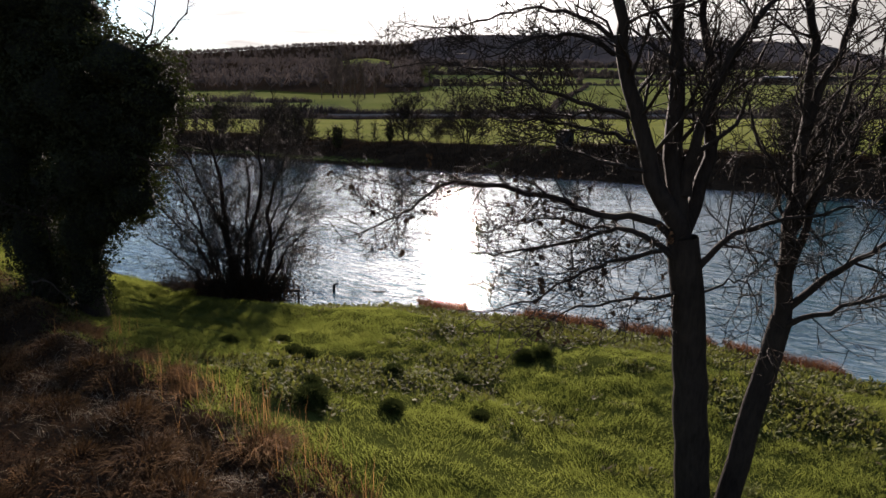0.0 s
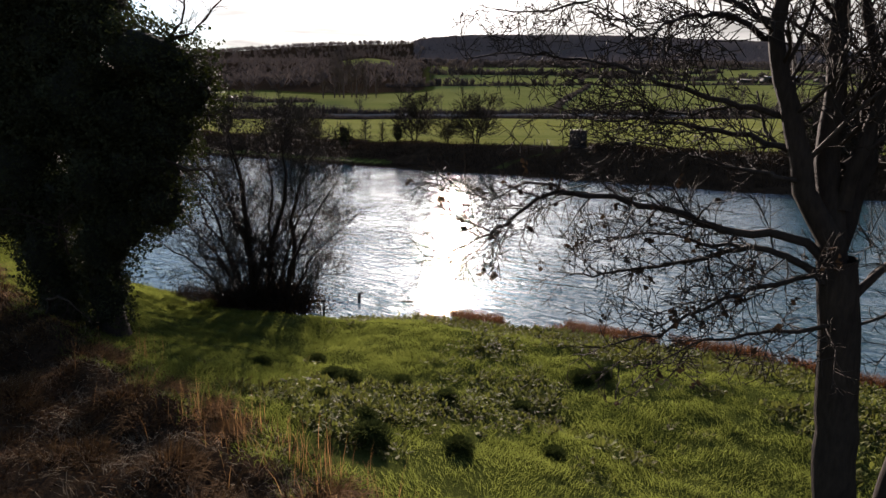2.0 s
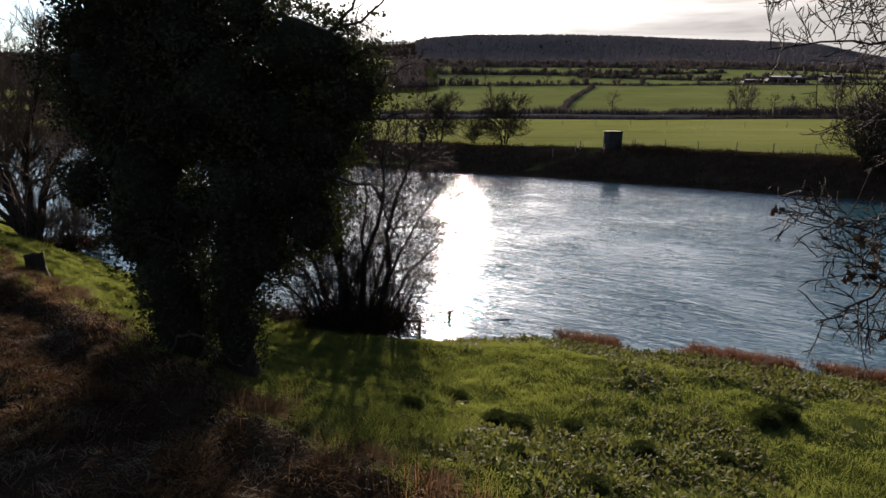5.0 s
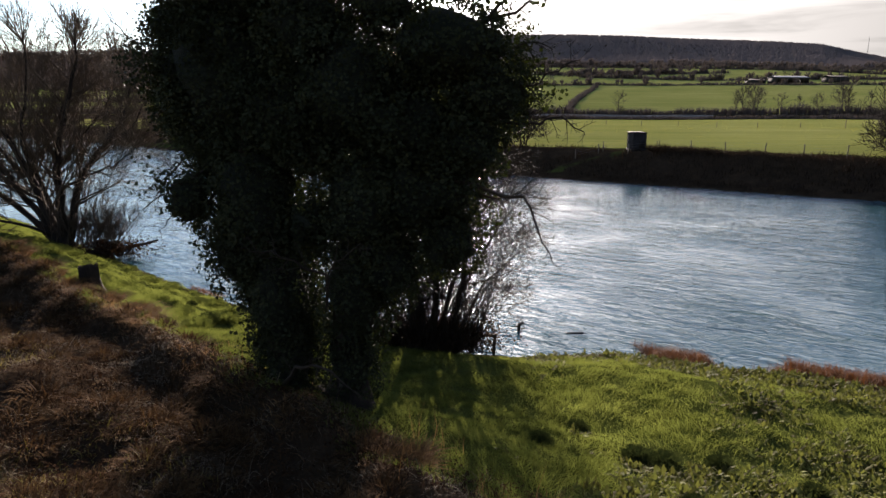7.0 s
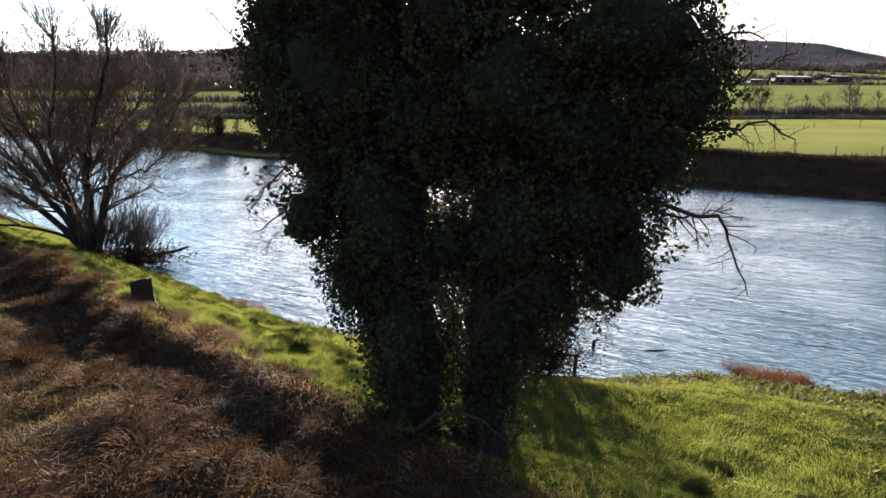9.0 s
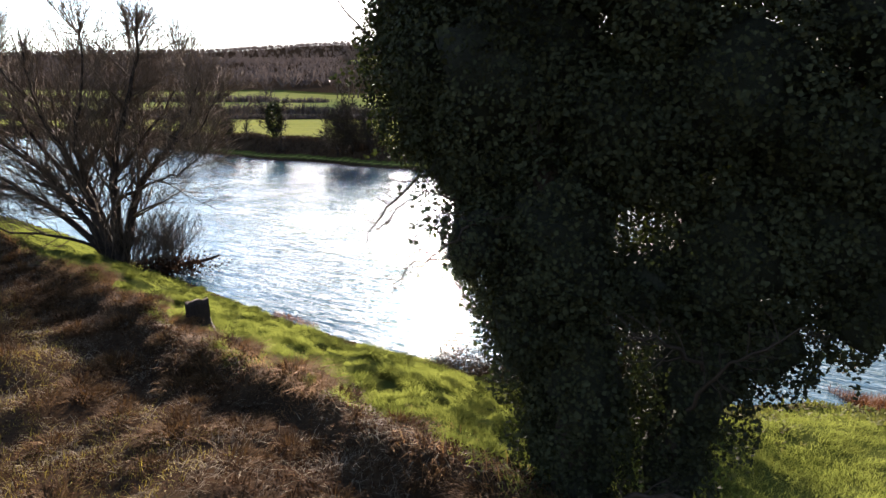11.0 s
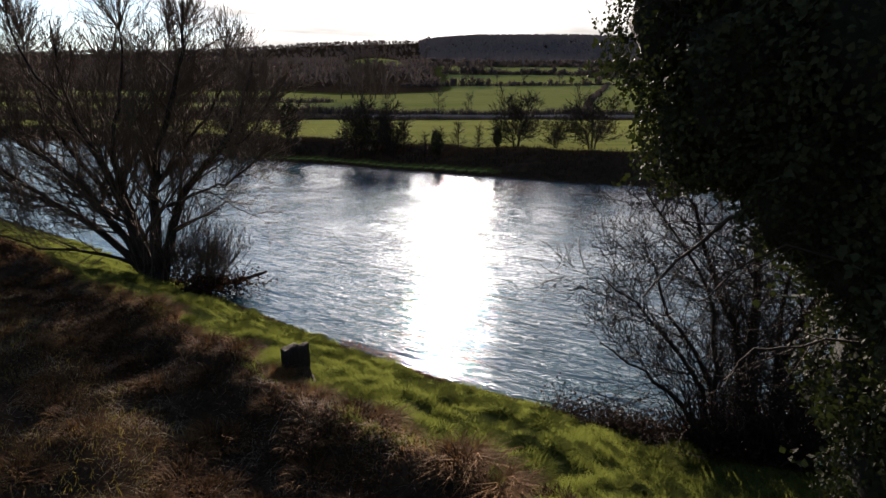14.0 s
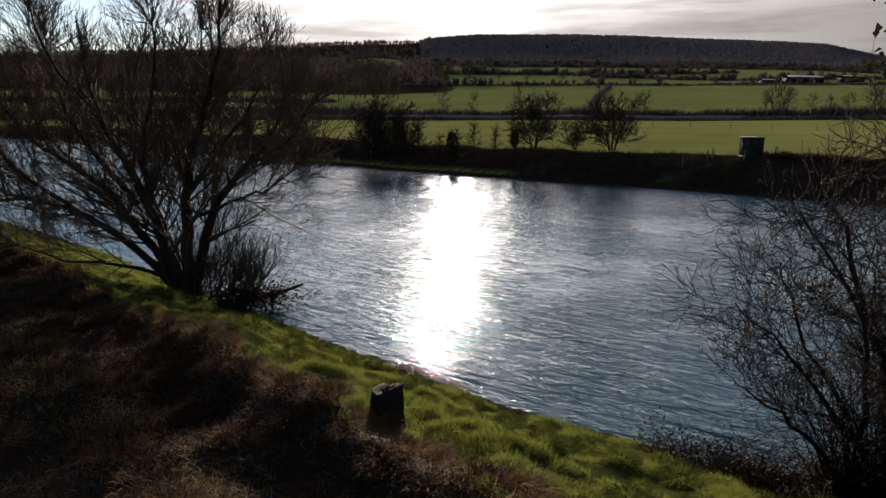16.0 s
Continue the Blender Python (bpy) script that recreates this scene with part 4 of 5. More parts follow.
def riverside_grass():
    rng = np.random.default_rng(31)
    vs, ts, off = [], [], 0
    for x0, x1, n in ((-44, -24, 130000), (-24, -13, 280000), (-13, 17, 760000)):
        x = rng.uniform(x0, x1, n)
        ys, yc = shore_near(x), np.maximum(crest(x), 3)
        y = yc - 1.2 + (ys - 0.1 - yc + 1.2) * rng.random(n)
        tuft = rough(x, y, 0.55, 41) * 0.5 + rough(x, y, 1.5, 42) * 0.6
        keep = (rng.random(n) < cover_of(x, y)) & (rng.random(n) < 0.80 + 0.5 * tuft + 0.25 * rough(x, y, 0.42, 57)) & (rng.random(n) > 0.9 * smoothstep(-0.05, 0.3, weed_patch(x, y)))
        x, y, tuft = x[keep], y[keep], tuft[keep]
        z = height(x, y)
        knoll = rough(x, y, 0.42, 57)
        lush = smoothstep(-10, -14, x)
        z = z + (0.03 + 0.09 * lush) * knoll + 0.01
        l = np.clip(0.135 + 0.07 * tuft + 0.035 * knoll + lush * (0.02 + 0.06 * knoll + 0.04 * tuft) + rng.normal(0, 0.035, len(x)), 0.04, 0.36)
        lay = 4.4 + 2.4 * rough(x, y, 1.3, 43) + 1.2 * rough(x, y, 0.5, 39)
        v, t = spikes(x, y, z, l, rng.uniform(0.008, 0.015, len(x)), np.abs(rng.normal(0.72, 0.32, len(x))), rng, lay)
        vs.append(v)
        ts.append(t + off)
        off += len(v)
    stuff("grass", np.concatenate(vs), np.concatenate(ts), M_GRASS, "lush green winter grass in lumpy tufts on the river bank", "grass")


def dead_growth():
    """Dead grass and bracken on the top of the bank."""
    rng = np.random.default_rng(32)
    n = 165000
    x = rng.uniform(-44, 3, n)
    back = np.where(rng.random(n) < 0.5, np.abs(rng.normal(0, 1, n)) * 3.5, rng.uniform(0, 13, n))
    y = crest(x) + 0.5 - back
    clump = rough(x, y, 0.9, 44) * 0.6 + rough(x, y, 2.6, 45) * 0.6
    keep = (y > 2) & (rng.random(n) < 0.78 + 0.5 * clump)
    x, y, clump, back = x[keep], y[keep], clump[keep], back[keep]
    z = height(x, y)
    m = len(x)
    straw = rng.random(m) < 0.10 + 0.20 * rough(x, y, 0.8, 46)
    lean = np.where(straw, rng.normal(1.36, 0.2, m), rng.normal(1.1, 0.35, m))
    lean = np.where(back < 0.8, rng.normal(0.85, 0.3, m), lean)
    l = np.clip(0.26 + 0.16 * clump + rng.normal(0, 0.08, m), 0.08, 0.7)
    h = rng.uniform(0, 2 * np.pi, m) * 0.8 + 4.2 + 4.5 * rough(x, y, 0.8, 47)
    v, t = blades(x[straw], y[straw], z[straw] + 0.08, l[straw] * 0.8, rng.uniform(0.004, 0.008, straw.sum()), np.abs(lean[straw]), rng, 0.12, h[straw])
    stuff("dead_grass", v, t, M_STRAW, "flattened straw-coloured dead grass on the bank top", "grass")
    o = ~straw
    o &= rng.random(m) < 0.72
    v, t = blades(x[o], y[o], z[o], l[o] * 0.75, rng.uniform(0.012, 0.03, o.sum()), np.abs(lean[o]), rng, 0.7, h[o])
    c = np.stack([x[o], y[o], z[o] + rng.uniform(0.02, 0.22, o.sum()) * (1 + clump[o])], -1)
    c = c[rng.random(len(c)) < 0.5]
    b = Batch()
    b.add(v, None, t)
    scatter_leaves(b, c, rng.uniform(0.02, 0.05, len(c)), rng, np.tile([0, 0, 0.5], (len(c), 1)))
    v, t = np.concatenate(b.v), np.concatenate(b.t)
    stuff("dead_bracken", v, t, M_BRACKEN, "matted reddish-brown dead bracken on the bank top", "bracken")
    # bundles of pale straw, each laid its own way
    n, m = 760, 22
    x = rng.uniform(-36, -1, n)
    y = crest(x) - 0.6 - np.abs(rng.normal(0, 1, n)) * 5.5
    way = rng.uniform(0, 2 * np.pi, n)
    x, y, way = np.repeat(x, m) + rng.normal(0, 0.16, n * m), np.repeat(y, m) + rng.normal(0, 0.16, n * m), np.repeat(way, m)
    k = y > 2
    x, y, way = x[k], y[k], way[k]
    v, t = blades(x, y, height(x, y) + 0.07, rng.uniform(0.14, 0.38, len(x)), rng.uniform(0.003, 0.007, len(x)), np.abs(rng.normal(1.2, 0.25, len(x))), rng, 0.25, way)
    stuff("straw_bundles", v, t, M_STRAW, "pale bundles of flattened straw among dead bracken", "straw")
    # olive rough grass further back
    n = 36000
    x = rng.uniform(-34, -12, n)
    y = crest(x) - rng.uniform(3.5, 13, n)
    keep = rough(x, y, 2.4, 55) + 0.4 * rough(x, y, 0.8, 56) + 0.05 * (-19 - x) > -0.15
    x, y = x[keep], y[keep]
    v, t = blades(x, y, height(x, y), rng.uniform(0.10, 0.26, len(x)), rng.uniform(0.006, 0.011, len(x)), np.abs(rng.normal(0.95, 0.35, len(x))), rng, 0.5)
    stuff("olive_grass", v, t, M_OLIVE, "olive-yellow rough grass on the bank top", "grass")
    # tawny fringe that hangs over the crest
    n = 30000
    x = rng.uniform(-44, -1.5, n)
    y = crest(x) + rng.normal(-0.1, 0.7, n)
    keep = rough(x, y, 0.8, 49) + 0.5 * rough(x, y, 3.1, 50) + 0.3 * rng.normal(0, 1, n) > np.where(x > -11, 0.55, 0.0)
    x, y = x[keep], y[keep]
    v, t = blades(x, y, height(x, y), rng.uniform(0.14, 0.44, len(x)), rng.uniform(0.006, 0.012, len(x)), np.abs(rng.normal(0.85, 0.35, len(x))), rng, 0.9, 4.4 + 2.6 * rough(x, y, 0.7, 54))
    stuff("tawny_grass", v, t, M_TAWNY, "tawny dead grass hanging over the bank crest", "grass")
    # upright dry stalks along the crest
    n = 520
    x = rng.uniform(-9.5, -1.0, n)
    y = crest(x) + rng.normal(0.0, 0.6, n)
    keep = rough(x, y, 1.4, 48) > -0.15
    x, y = x[keep], y[keep]
    v, t = blades(x, y, height(x, y), rng.uniform(0.35, 1.0, len(x)), rng.uniform(0.006, 0.012, len(x)), np.abs(rng.normal(0.15, 0.22, len(x))), rng, 0.2)
    stuff("dry_stalks", v, t, M_TAWNY, "upright dry brown stalks along the bank crest", "reeds")


def leaf_blades(p, heading, lean, length, width, rng):
    """Broad pointed leaves, folded along the midrib: six points, four triangles each."""
    n = len(p)
    d = np.stack([np.cos(heading) * np.sin(lean), np.sin(heading) * np.sin(lean), np.cos(lean)], -1)
    s = np.stack([-np.sin(heading), np.cos(heading), np.zeros(n)], -1)
    up = np.cross(s, d)
    l, w = length[:, None], width[:, None]
    sag = np.array([0, 0, -0.14])
    mid = p + d * l * 0.5
    tip = p + d * l + sag * l
    v = np.stack([p, mid + s * w + up * w * 0.35, mid, mid - s * w + up * w * 0.35, tip], 1).reshape(-1, 3)
    k = np.arange(n)[:, None] * 5
    t = np.concatenate([k + np.array([[a, b, c]]) for a, b, c in ((0, 1, 2), (0, 2, 3), (2, 1, 4), (3, 2, 4))])
    return v, t


def weeds():
    rng = np.random.default_rng(33)
    n = 24000
    x = rng.uniform(-11, 15, n)
    y = shore_near(x) - 0.3 - rng.uniform(0, 15, n)
    keep = (weed_patch(x, y) + 0.16 * rng.normal(0, 1, n) > 0.12) & (y > crest(x) + 1.5)
    x, y = x[keep], y[keep]
    m = 6
    size = np.repeat(rng.uniform(0.09, 0.25, len(x)), m)
    x, y = np.repeat(x, m) + rng.normal(0, 0.05, len(x) * m), np.repeat(y, m) + rng.normal(0, 0.05, len(y) * m)
    p = np.stack([x, y, height(x, y) + rng.uniform(0, 0.12, len(x))], -1)
    size = size * rng.uniform(0.6, 1.2, len(x))
    v, t = leaf_blades(p, rng.uniform(0, 2 * np.pi, len(x)), np.abs(rng.normal(0.85, 0.4, len(x))), size, size * rng.uniform(0.13, 0.24, len(x)), rng)
    stuff("bank_weeds", v, t, M_WEED, "broad-leaved green and browning docks near the water", "weeds")
    n = 26000
    x = np.concatenate([rng.uniform(-2.0, 14, n), rng.uniform(-24, -11, n // 4)])
    y = shore_near(x) + rng.normal(0.45, 0.32, len(x)) * np.where(x < -5, 0.5, 1)
    keep = rough(x, y * 0.4, 1.8, 53) > np.where(x < -5, 0.52, -0.55)
    keep &= (x < 1.1) | (x > 1.75)
    x, y = x[keep], y[keep]
    z = np.maximum(height(x, y), -0.05)
    v, t = blades(x, y, z, rng.uniform(0.16, 0.48, len(x)) * np.where(x < -5, 0.6, 1), rng.uniform(0.009, 0.018, len(x)), np.abs(rng.normal(0.7, 0.4, len(x))), rng, 0.5)
    stuff("rust_sedge", v, t, M_SEDGE, "rust-brown dead sedge standing in the water margin", "sedge")


def tussocks():
    rng = np.random.default_rng(34)
    # a dome of drooping blades round a dark heart
    u, w = np.meshgrid(np.linspace(0, 2 * np.pi, 15)[:-1], np.linspace(0, np.pi * 0.55, 7), indexing="ij")
    e = np.stack([np.cos(u) * np.sin(w), np.sin(u) * np.sin(w), np.cos(w)], -1).reshape(-1, 3) * np.array([0.27, 0.27, 0.26])
    e += rng.normal(0, 0.012, e.shape)
    i, j = np.meshgrid(np.arange(14), np.arange(6), indexing="ij")
    q = np.stack([i * 7 + j, i * 7 + j + 1, ((i + 1) % 14) * 7 + j + 1, ((i + 1) % 14) * 7 + j], -1).reshape(-1, 4)
    heart = mesh_of("heart", e, [q], True)
    n = 900
    a, r = rng.uniform(0, 2 * np.pi, n), np.sqrt(rng.random(n)) * 0.27
    x, y = r * np.cos(a), r * np.sin(a)
    z = 0.26 * np.sqrt(np.maximum(1 - (r / 0.285) ** 2, 0))
    v, t = blades(x, y, z, rng.uniform(0.08, 0.20, n), rng.uniform(0.008, 0.016, n), 0.25 + r * 2.6, rng, 0.8, a)
    tuft = mesh_of("blades", v, [t])
    spots = [
        (-2.93, 12.53, 1.25), (-1.43, 16.16, 0.95), (0.53, 16.5, 0.85), (-4.54, 17.3, 1.15), (-4.1, 17.0, 1.2), (-2.68, 17.52, 1.0), (2.69, 18.82, 1.2), (3.35, 19.1, 1.2), (-5.39, 19.2, 0.9),
        (-3.2, 13.6, 0.9), (-1.2, 12.9, 1.0), (-4.4, 14.8, 0.8), (-16.0, 23.6, 1.1), (-14.1, 22.3, 0.7), (-17.6, 26.2, 0.6), (-19.4, 28.0, 0.5), (0.9, 13.7, 0.8), (-6.6, 17.6, 0.9),
    ]
    # long-bladed tawny tufts along the crest
    n = 620
    a, r = rng.uniform(0, 2 * np.pi, n), np.sqrt(rng.random(n)) * 0.26
    x, y = r * np.cos(a), r * np.sin(a)
    v, t = blades(x, y, np.zeros(n), rng.uniform(0.25, 0.62, n), rng.uniform(0.008, 0.014, n), 0.15 + r * 1.6 + np.abs(rng.normal(0, 0.2, n)), rng, 0.95, np.where(rng.random(n) < 0.6, 0.6, a))
    plume = mesh_of("blades", v, [t])
    clump = None
    for k in range(30):
        x = -29.5 + 16.5 * (k + 0.8 * rng.random()) / 30 if k < 24 else -11 + 8 * (k - 24 + rng.random()) / 6
        y = float(crest(x)) + rng.uniform(-0.55, 0.35)
        s = rng.uniform(0.7, 1.25)
        m = pose(x, y, float(height(x, y)) - 0.04, 0, 0, rng.uniform(-40, 40)) @ Matrix.Diagonal((s * 1.2, s * 1.2, s, 1))
        if clump is None:
            clump = thing("tawny_tussock", (0, 0, 0), "tawny dead-grass tussock on the bank crest", "tussock", "tussocks on the crest")
            part("blade_tuft", plume, M_TAWNY, clump)
            clump.matrix_basis = m
        else:
            copy_thing(clump, Matrix.Identity(4)).matrix_basis = m
    # matted clumps of dead bracken and grass behind the crest
    kinds = []
    for k in range(3):
        n = 300
        a, r = rng.uniform(0, 2 * np.pi, n), np.sqrt(rng.random(n)) * 0.36
        v, t = blades(r * np.cos(a), r * np.sin(a), 0.14 * np.sqrt(np.maximum(1 - (r / 0.38) ** 2, 0)), rng.uniform(0.10, 0.34, n), rng.uniform(0.006, 0.018, n), np.abs(0.3 + r * 2.4 + rng.normal(0, 0.25, n)), rng, 0.7, a + rng.normal(0, 0.5))
        kinds.append([mesh_of("blades", v, [t]), None])
    for k in range(270):
        x = rng.uniform(-34, -0.5)
        y = float(crest(x)) - 0.4 - abs(rng.normal(0, 1)) * 4.5
        if y < 2.5:
            continue
        z = rng.uniform(0.55, 1.3)
        m = pose(x, y, float(height(x, y)) - 0.03, 0, 0, rng.uniform(0, 360)) @ Matrix.Diagonal((z * rng.uniform(0.9, 1.6), z, z * rng.uniform(0.7, 1.1), 1))
        kind = kinds[k % 3]
        if kind[1] is None:
            kind[1] = thing("bracken_clump", (0, 0, 0), "rusty brown clump of dead bracken on the bank top", "bracken", "dead clumps on the bank top")
            part("blade_tuft", kind[0], M_CLUMP, kind[1])
            kind[1].matrix_basis = m
        else:
            copy_thing(kind[1], Matrix.Identity(4)).matrix_basis = m
    n = 520
    a, r = rng.uniform(0, 2 * np.pi, n), np.sqrt(rng.random(n)) * 0.24
    v, t = blades(r * np.cos(a), r * np.sin(a), 0.13 * np.sqrt(np.maximum(1 - (r / 0.26) ** 2, 0)), rng.uniform(0.12, 0.30, n), rng.uniform(0.009, 0.016, n), 0.2 + r * 2.8, rng, 0.8, a)
    green, mound = mesh_of("blades", v, [t]), None
    for k in range(95):
        x = -31 + 19.5 * (k + rng.random()) / 95
        lo, hi = float(crest(x)) + 0.5, float(shore_near(x)) - 0.4
        y = lo + (hi - lo) * rng.random()
        z = rng.uniform(0.7, 1.35)
        m = pose(x, y, float(height(x, y)) - 0.04, 0, 0, rng.uniform(0, 360)) @ Matrix.Diagonal((z * 1.2, z * rng.uniform(1.0, 1.5), z, 1))
        if mound is None:
            mound = thing("green_tussock", (0, 0, 0), "bright green grass tussock on the steep bank", "tussock", "green tussocks on the bank")
            part("blade_tuft", green, M_GRASS, mound)
            mound.matrix_basis = m
        else:
            copy_thing(mound, Matrix.Identity(4)).matrix_basis = m
    first = None
    for x, y, s in spots:
        m = pose(x, y, float(height(x, y)) - 0.05, 0, 0, rng.uniform(0, 360)) @ Matrix.Diagonal((s * 1.1, s * 1.1, s * 1.1, 1))
        if first is None:
            first = thing("grass_tussock", (0, 0, 0), "dark rounded grass tussock on the green slope", "tussock", "tussocks on the slope")
            part("heart", heart, M_TUSSOCK, first)
            part("blade_tuft", tuft, M_TUSSOCK, first)
            first.matrix_basis = m
        else:
            c = copy_thing(first, Matrix.Identity(4))
            c.matrix_basis = m


def meadows():
    """Pasture tufts across the river, large enough to stand clear of the turf at a low angle."""
    rng = np.random.default_rng(36)
    vs, ts, off = [], [], 0
    for y0, y1, n, tall in ((88, 150, 28000, 0.14), (150, 302, 34000, 0.22)):
        y = rng.uniform(y0, y1, n)
        x = rng.uniform(-0.8, 0.8, n) * y
        c = cover_of(x, y)
        k = (c > 0.6) & (y > shore_far(x) + 11)
        x, y = x[k], y[k]
        v, t = blades(x, y, height(x, y), tall * rng.uniform(0.25, 0.5, len(x)), tall * rng.uniform(0.6, 1.8, len(x)), np.abs(rng.normal(0.5, 0.3, len(x))), rng, 0.5)
        vs.append(v)
        ts.append(t + off)
        off += len(v)
    stuff("meadow_grass", np.concatenate(vs), np.concatenate(ts), M_MEADOW, "sunlit yellow-green pasture grass across the river", "grass")


def brambles():
    """A low tangle of arching canes and dead leaves on the shore beside the alder."""
    rng = np.random.default_rng(38)
    base = (-11.6, 26.9, float(height(-11.6, 26.9)))
    patch = thing("bramble_patch", base, "low dark bramble tangle with brown leaves on the shore", "brambles")
    b = Batch()
    feet = []
    for _ in range(150):
        x = base[0] + rng.normal(0, 1.25)
        y = float(shore_near(x)) - abs(rng.normal(0.5, 0.5)) - 0.1
        feet.append((x, y))
        p = np.array([x, y, float(height(x, y)) - 0.05]) - np.array(base)
        line = bend(p, (rng.normal(0, 0.7), rng.normal(0, 0.5), 1.0), rng.uniform(0.7, 1.9), 6, rng, 0.14, -0.16)
        b.tube(line, np.linspace(0.012, 0.005, 7), 4)
        clothe(b, line, 0.008, 0.004, rng, [(3.0, 0.35, (30, 70), 3, 0.0)], -0.05, 0.15)
    part("cane_tangle", b.mesh("cane_tangle"), M_TWIG, patch, "thin arching dark stems")
    n = 9000
    f = np.array(feet)[rng.integers(0, len(feet), n)] + rng.normal(0, 0.22, (n, 2))
    c = np.stack([f[:, 0], f[:, 1], np.maximum(height(f[:, 0], f[:, 1]), 0) + np.abs(rng.normal(0, 0.36, n))], -1) - np.array(base)
    lv = Batch()
    scatter_leaves(lv, c, rng.uniform(0.04, 0.09, n), rng, None)
    part("dead_foliage", lv.mesh("dead_foliage", False), M_KEYS, patch, "withered dark brown leaves")


brambles()
riverside_grass()
meadows()
dead_growth()
weeds()
tussocks()

# ---- the far bank, the fields and the hill ----
def lift(x, y):
    return float(height(x, y))


def far_tree_kind(seed, tall, wide, label, stems=1, ivy=0.0, name="bare_tree", group="far bank trees"):
    """A leafless tree for the far bank, built round its foot."""
    rng = np.random.default_rng(seed)
    tree = thing(name, (0, 0, 0), label, "tree", group)
    tw = Batch()
    for k in range(stems):
        a = 2 * np.pi * k / stems + rng.uniform(-0.4, 0.4)
        off = 0.16 * wide * (stems > 1)
        dx, dy = math.cos(a) * off, math.sin(a) * off
        top = tall * rng.uniform(0.72, 0.9)
        line = spline([(dx * 0.3, dy * 0.3, -0.3), (dx * 0.7, dy * 0.7, top * 0.3), (dx * 1.5, dy * 1.5, top * 0.62), (dx * 2.3, dy * 2.3, top)], 8)
        b = Batch()
        b.tube(line, np.linspace(0.028 * tall / stems ** 0.5, 0.03, 8), 6)
        part("trunk", b.mesh("trunk"), M_BARK, tree)
        spec = [(5.0 * 8 / tall / stems ** 0.5, wide * 0.6, (35, 75), 4, 0.15), (2.9, wide * 0.28, (28, 66), 3, 0.15), (1.9, wide * 0.19, (25, 58), 3, 0.15)]
        clothe(tw, line, 0.06, 0.032, rng, spec, 0.04, 0.12, 0, 0.05)
    part("crown", tw.mesh("crown"), M_TWIG, tree)
    if ivy:
        lv = Batch()
        n = int(900 * ivy)
        c = rng.normal(0, 1, (n, 3))
        c /= np.linalg.norm(c, axis=1)[:, None]
        c = c * np.array([wide * 0.28, wide * 0.28, tall * 0.42]) * (1.05 - 0.3 * rng.random(n))[:, None] + np.array([0, 0, tall * 0.45])
        scatter_leaves(lv, c, rng.uniform(0.2, 0.42, n), rng, None)
        part("foliage", lv.mesh("foliage", False), M_IVY, tree, "dark ivy over the stems")
    return tree


def put(tree, x, y, s, turn, first):
    m = pose(x, y, lift(x, y), 0, 0, turn) @ Matrix.Diagonal((s, s, s, 1))
    if first:
        tree.matrix_basis = m
        return tree
    c = copy_thing(tree, Matrix.Identity(4))
    c.matrix_basis = m
    return c


def far_bank_trees():
    rng = np.random.default_rng(50)
    round_tree = far_tree_kind(51, 8.3, 7.4, "rounded leafless tree on the far river bank", 3)
    for k, (x, y, s) in enumerate([(-6.3, 107.5, 1.0), (3.9, 102, 0.98), (-0.9, 104.5, 0.56), (-29.2, 116, 1.1), (-64, 146, 0.9), (43, 76, 0.9), (46, 73, 1.0), (41.5, 69, 1.0), (-79, 158, 0.9), (-32.0, 116.5, 0.95), (-26.0, 113.5, 0.8), (-101, 178, 1.1), (-120, 190, 1.0), (-92, 170, 0.7)]):
        put(round_tree, x, y, s, rng.uniform(0, 360), k == 0)
    thin = far_tree_kind(53, 5.0, 3.2, "thin leafless sapling on the far river bank", 1)
    for k, (x, y, s) in enumerate([(-15.2, 111, 0.9), (-12.0, 109, 0.75), (-24, 114, 1.0), (-26.4, 116, 1.1), (-44, 124, 1.0), (-20.5, 111, 0.7), (-54, 136, 1.0), (-70, 151, 1.2)]):
        put(thin, x, y, s, rng.uniform(0, 360), k == 0)
    bush = far_tree_kind(55, 5.6, 4.0, "ivy-covered dark bush on the far river bank", 2, 1.0, "ivy_bush", "far bank bushes")
    for k, (x, y, s) in enumerate([(-18.6, 109, 0.78), (-47.5, 133, 1.4), (-9.2, 108, 0.55), (41, 71.5, 1.2), (44.5, 69, 1.5), (48.5, 66, 1.3), (-60, 142, 0.9)]):
        put(bush, x, y, s, rng.uniform(0, 360), k == 0)


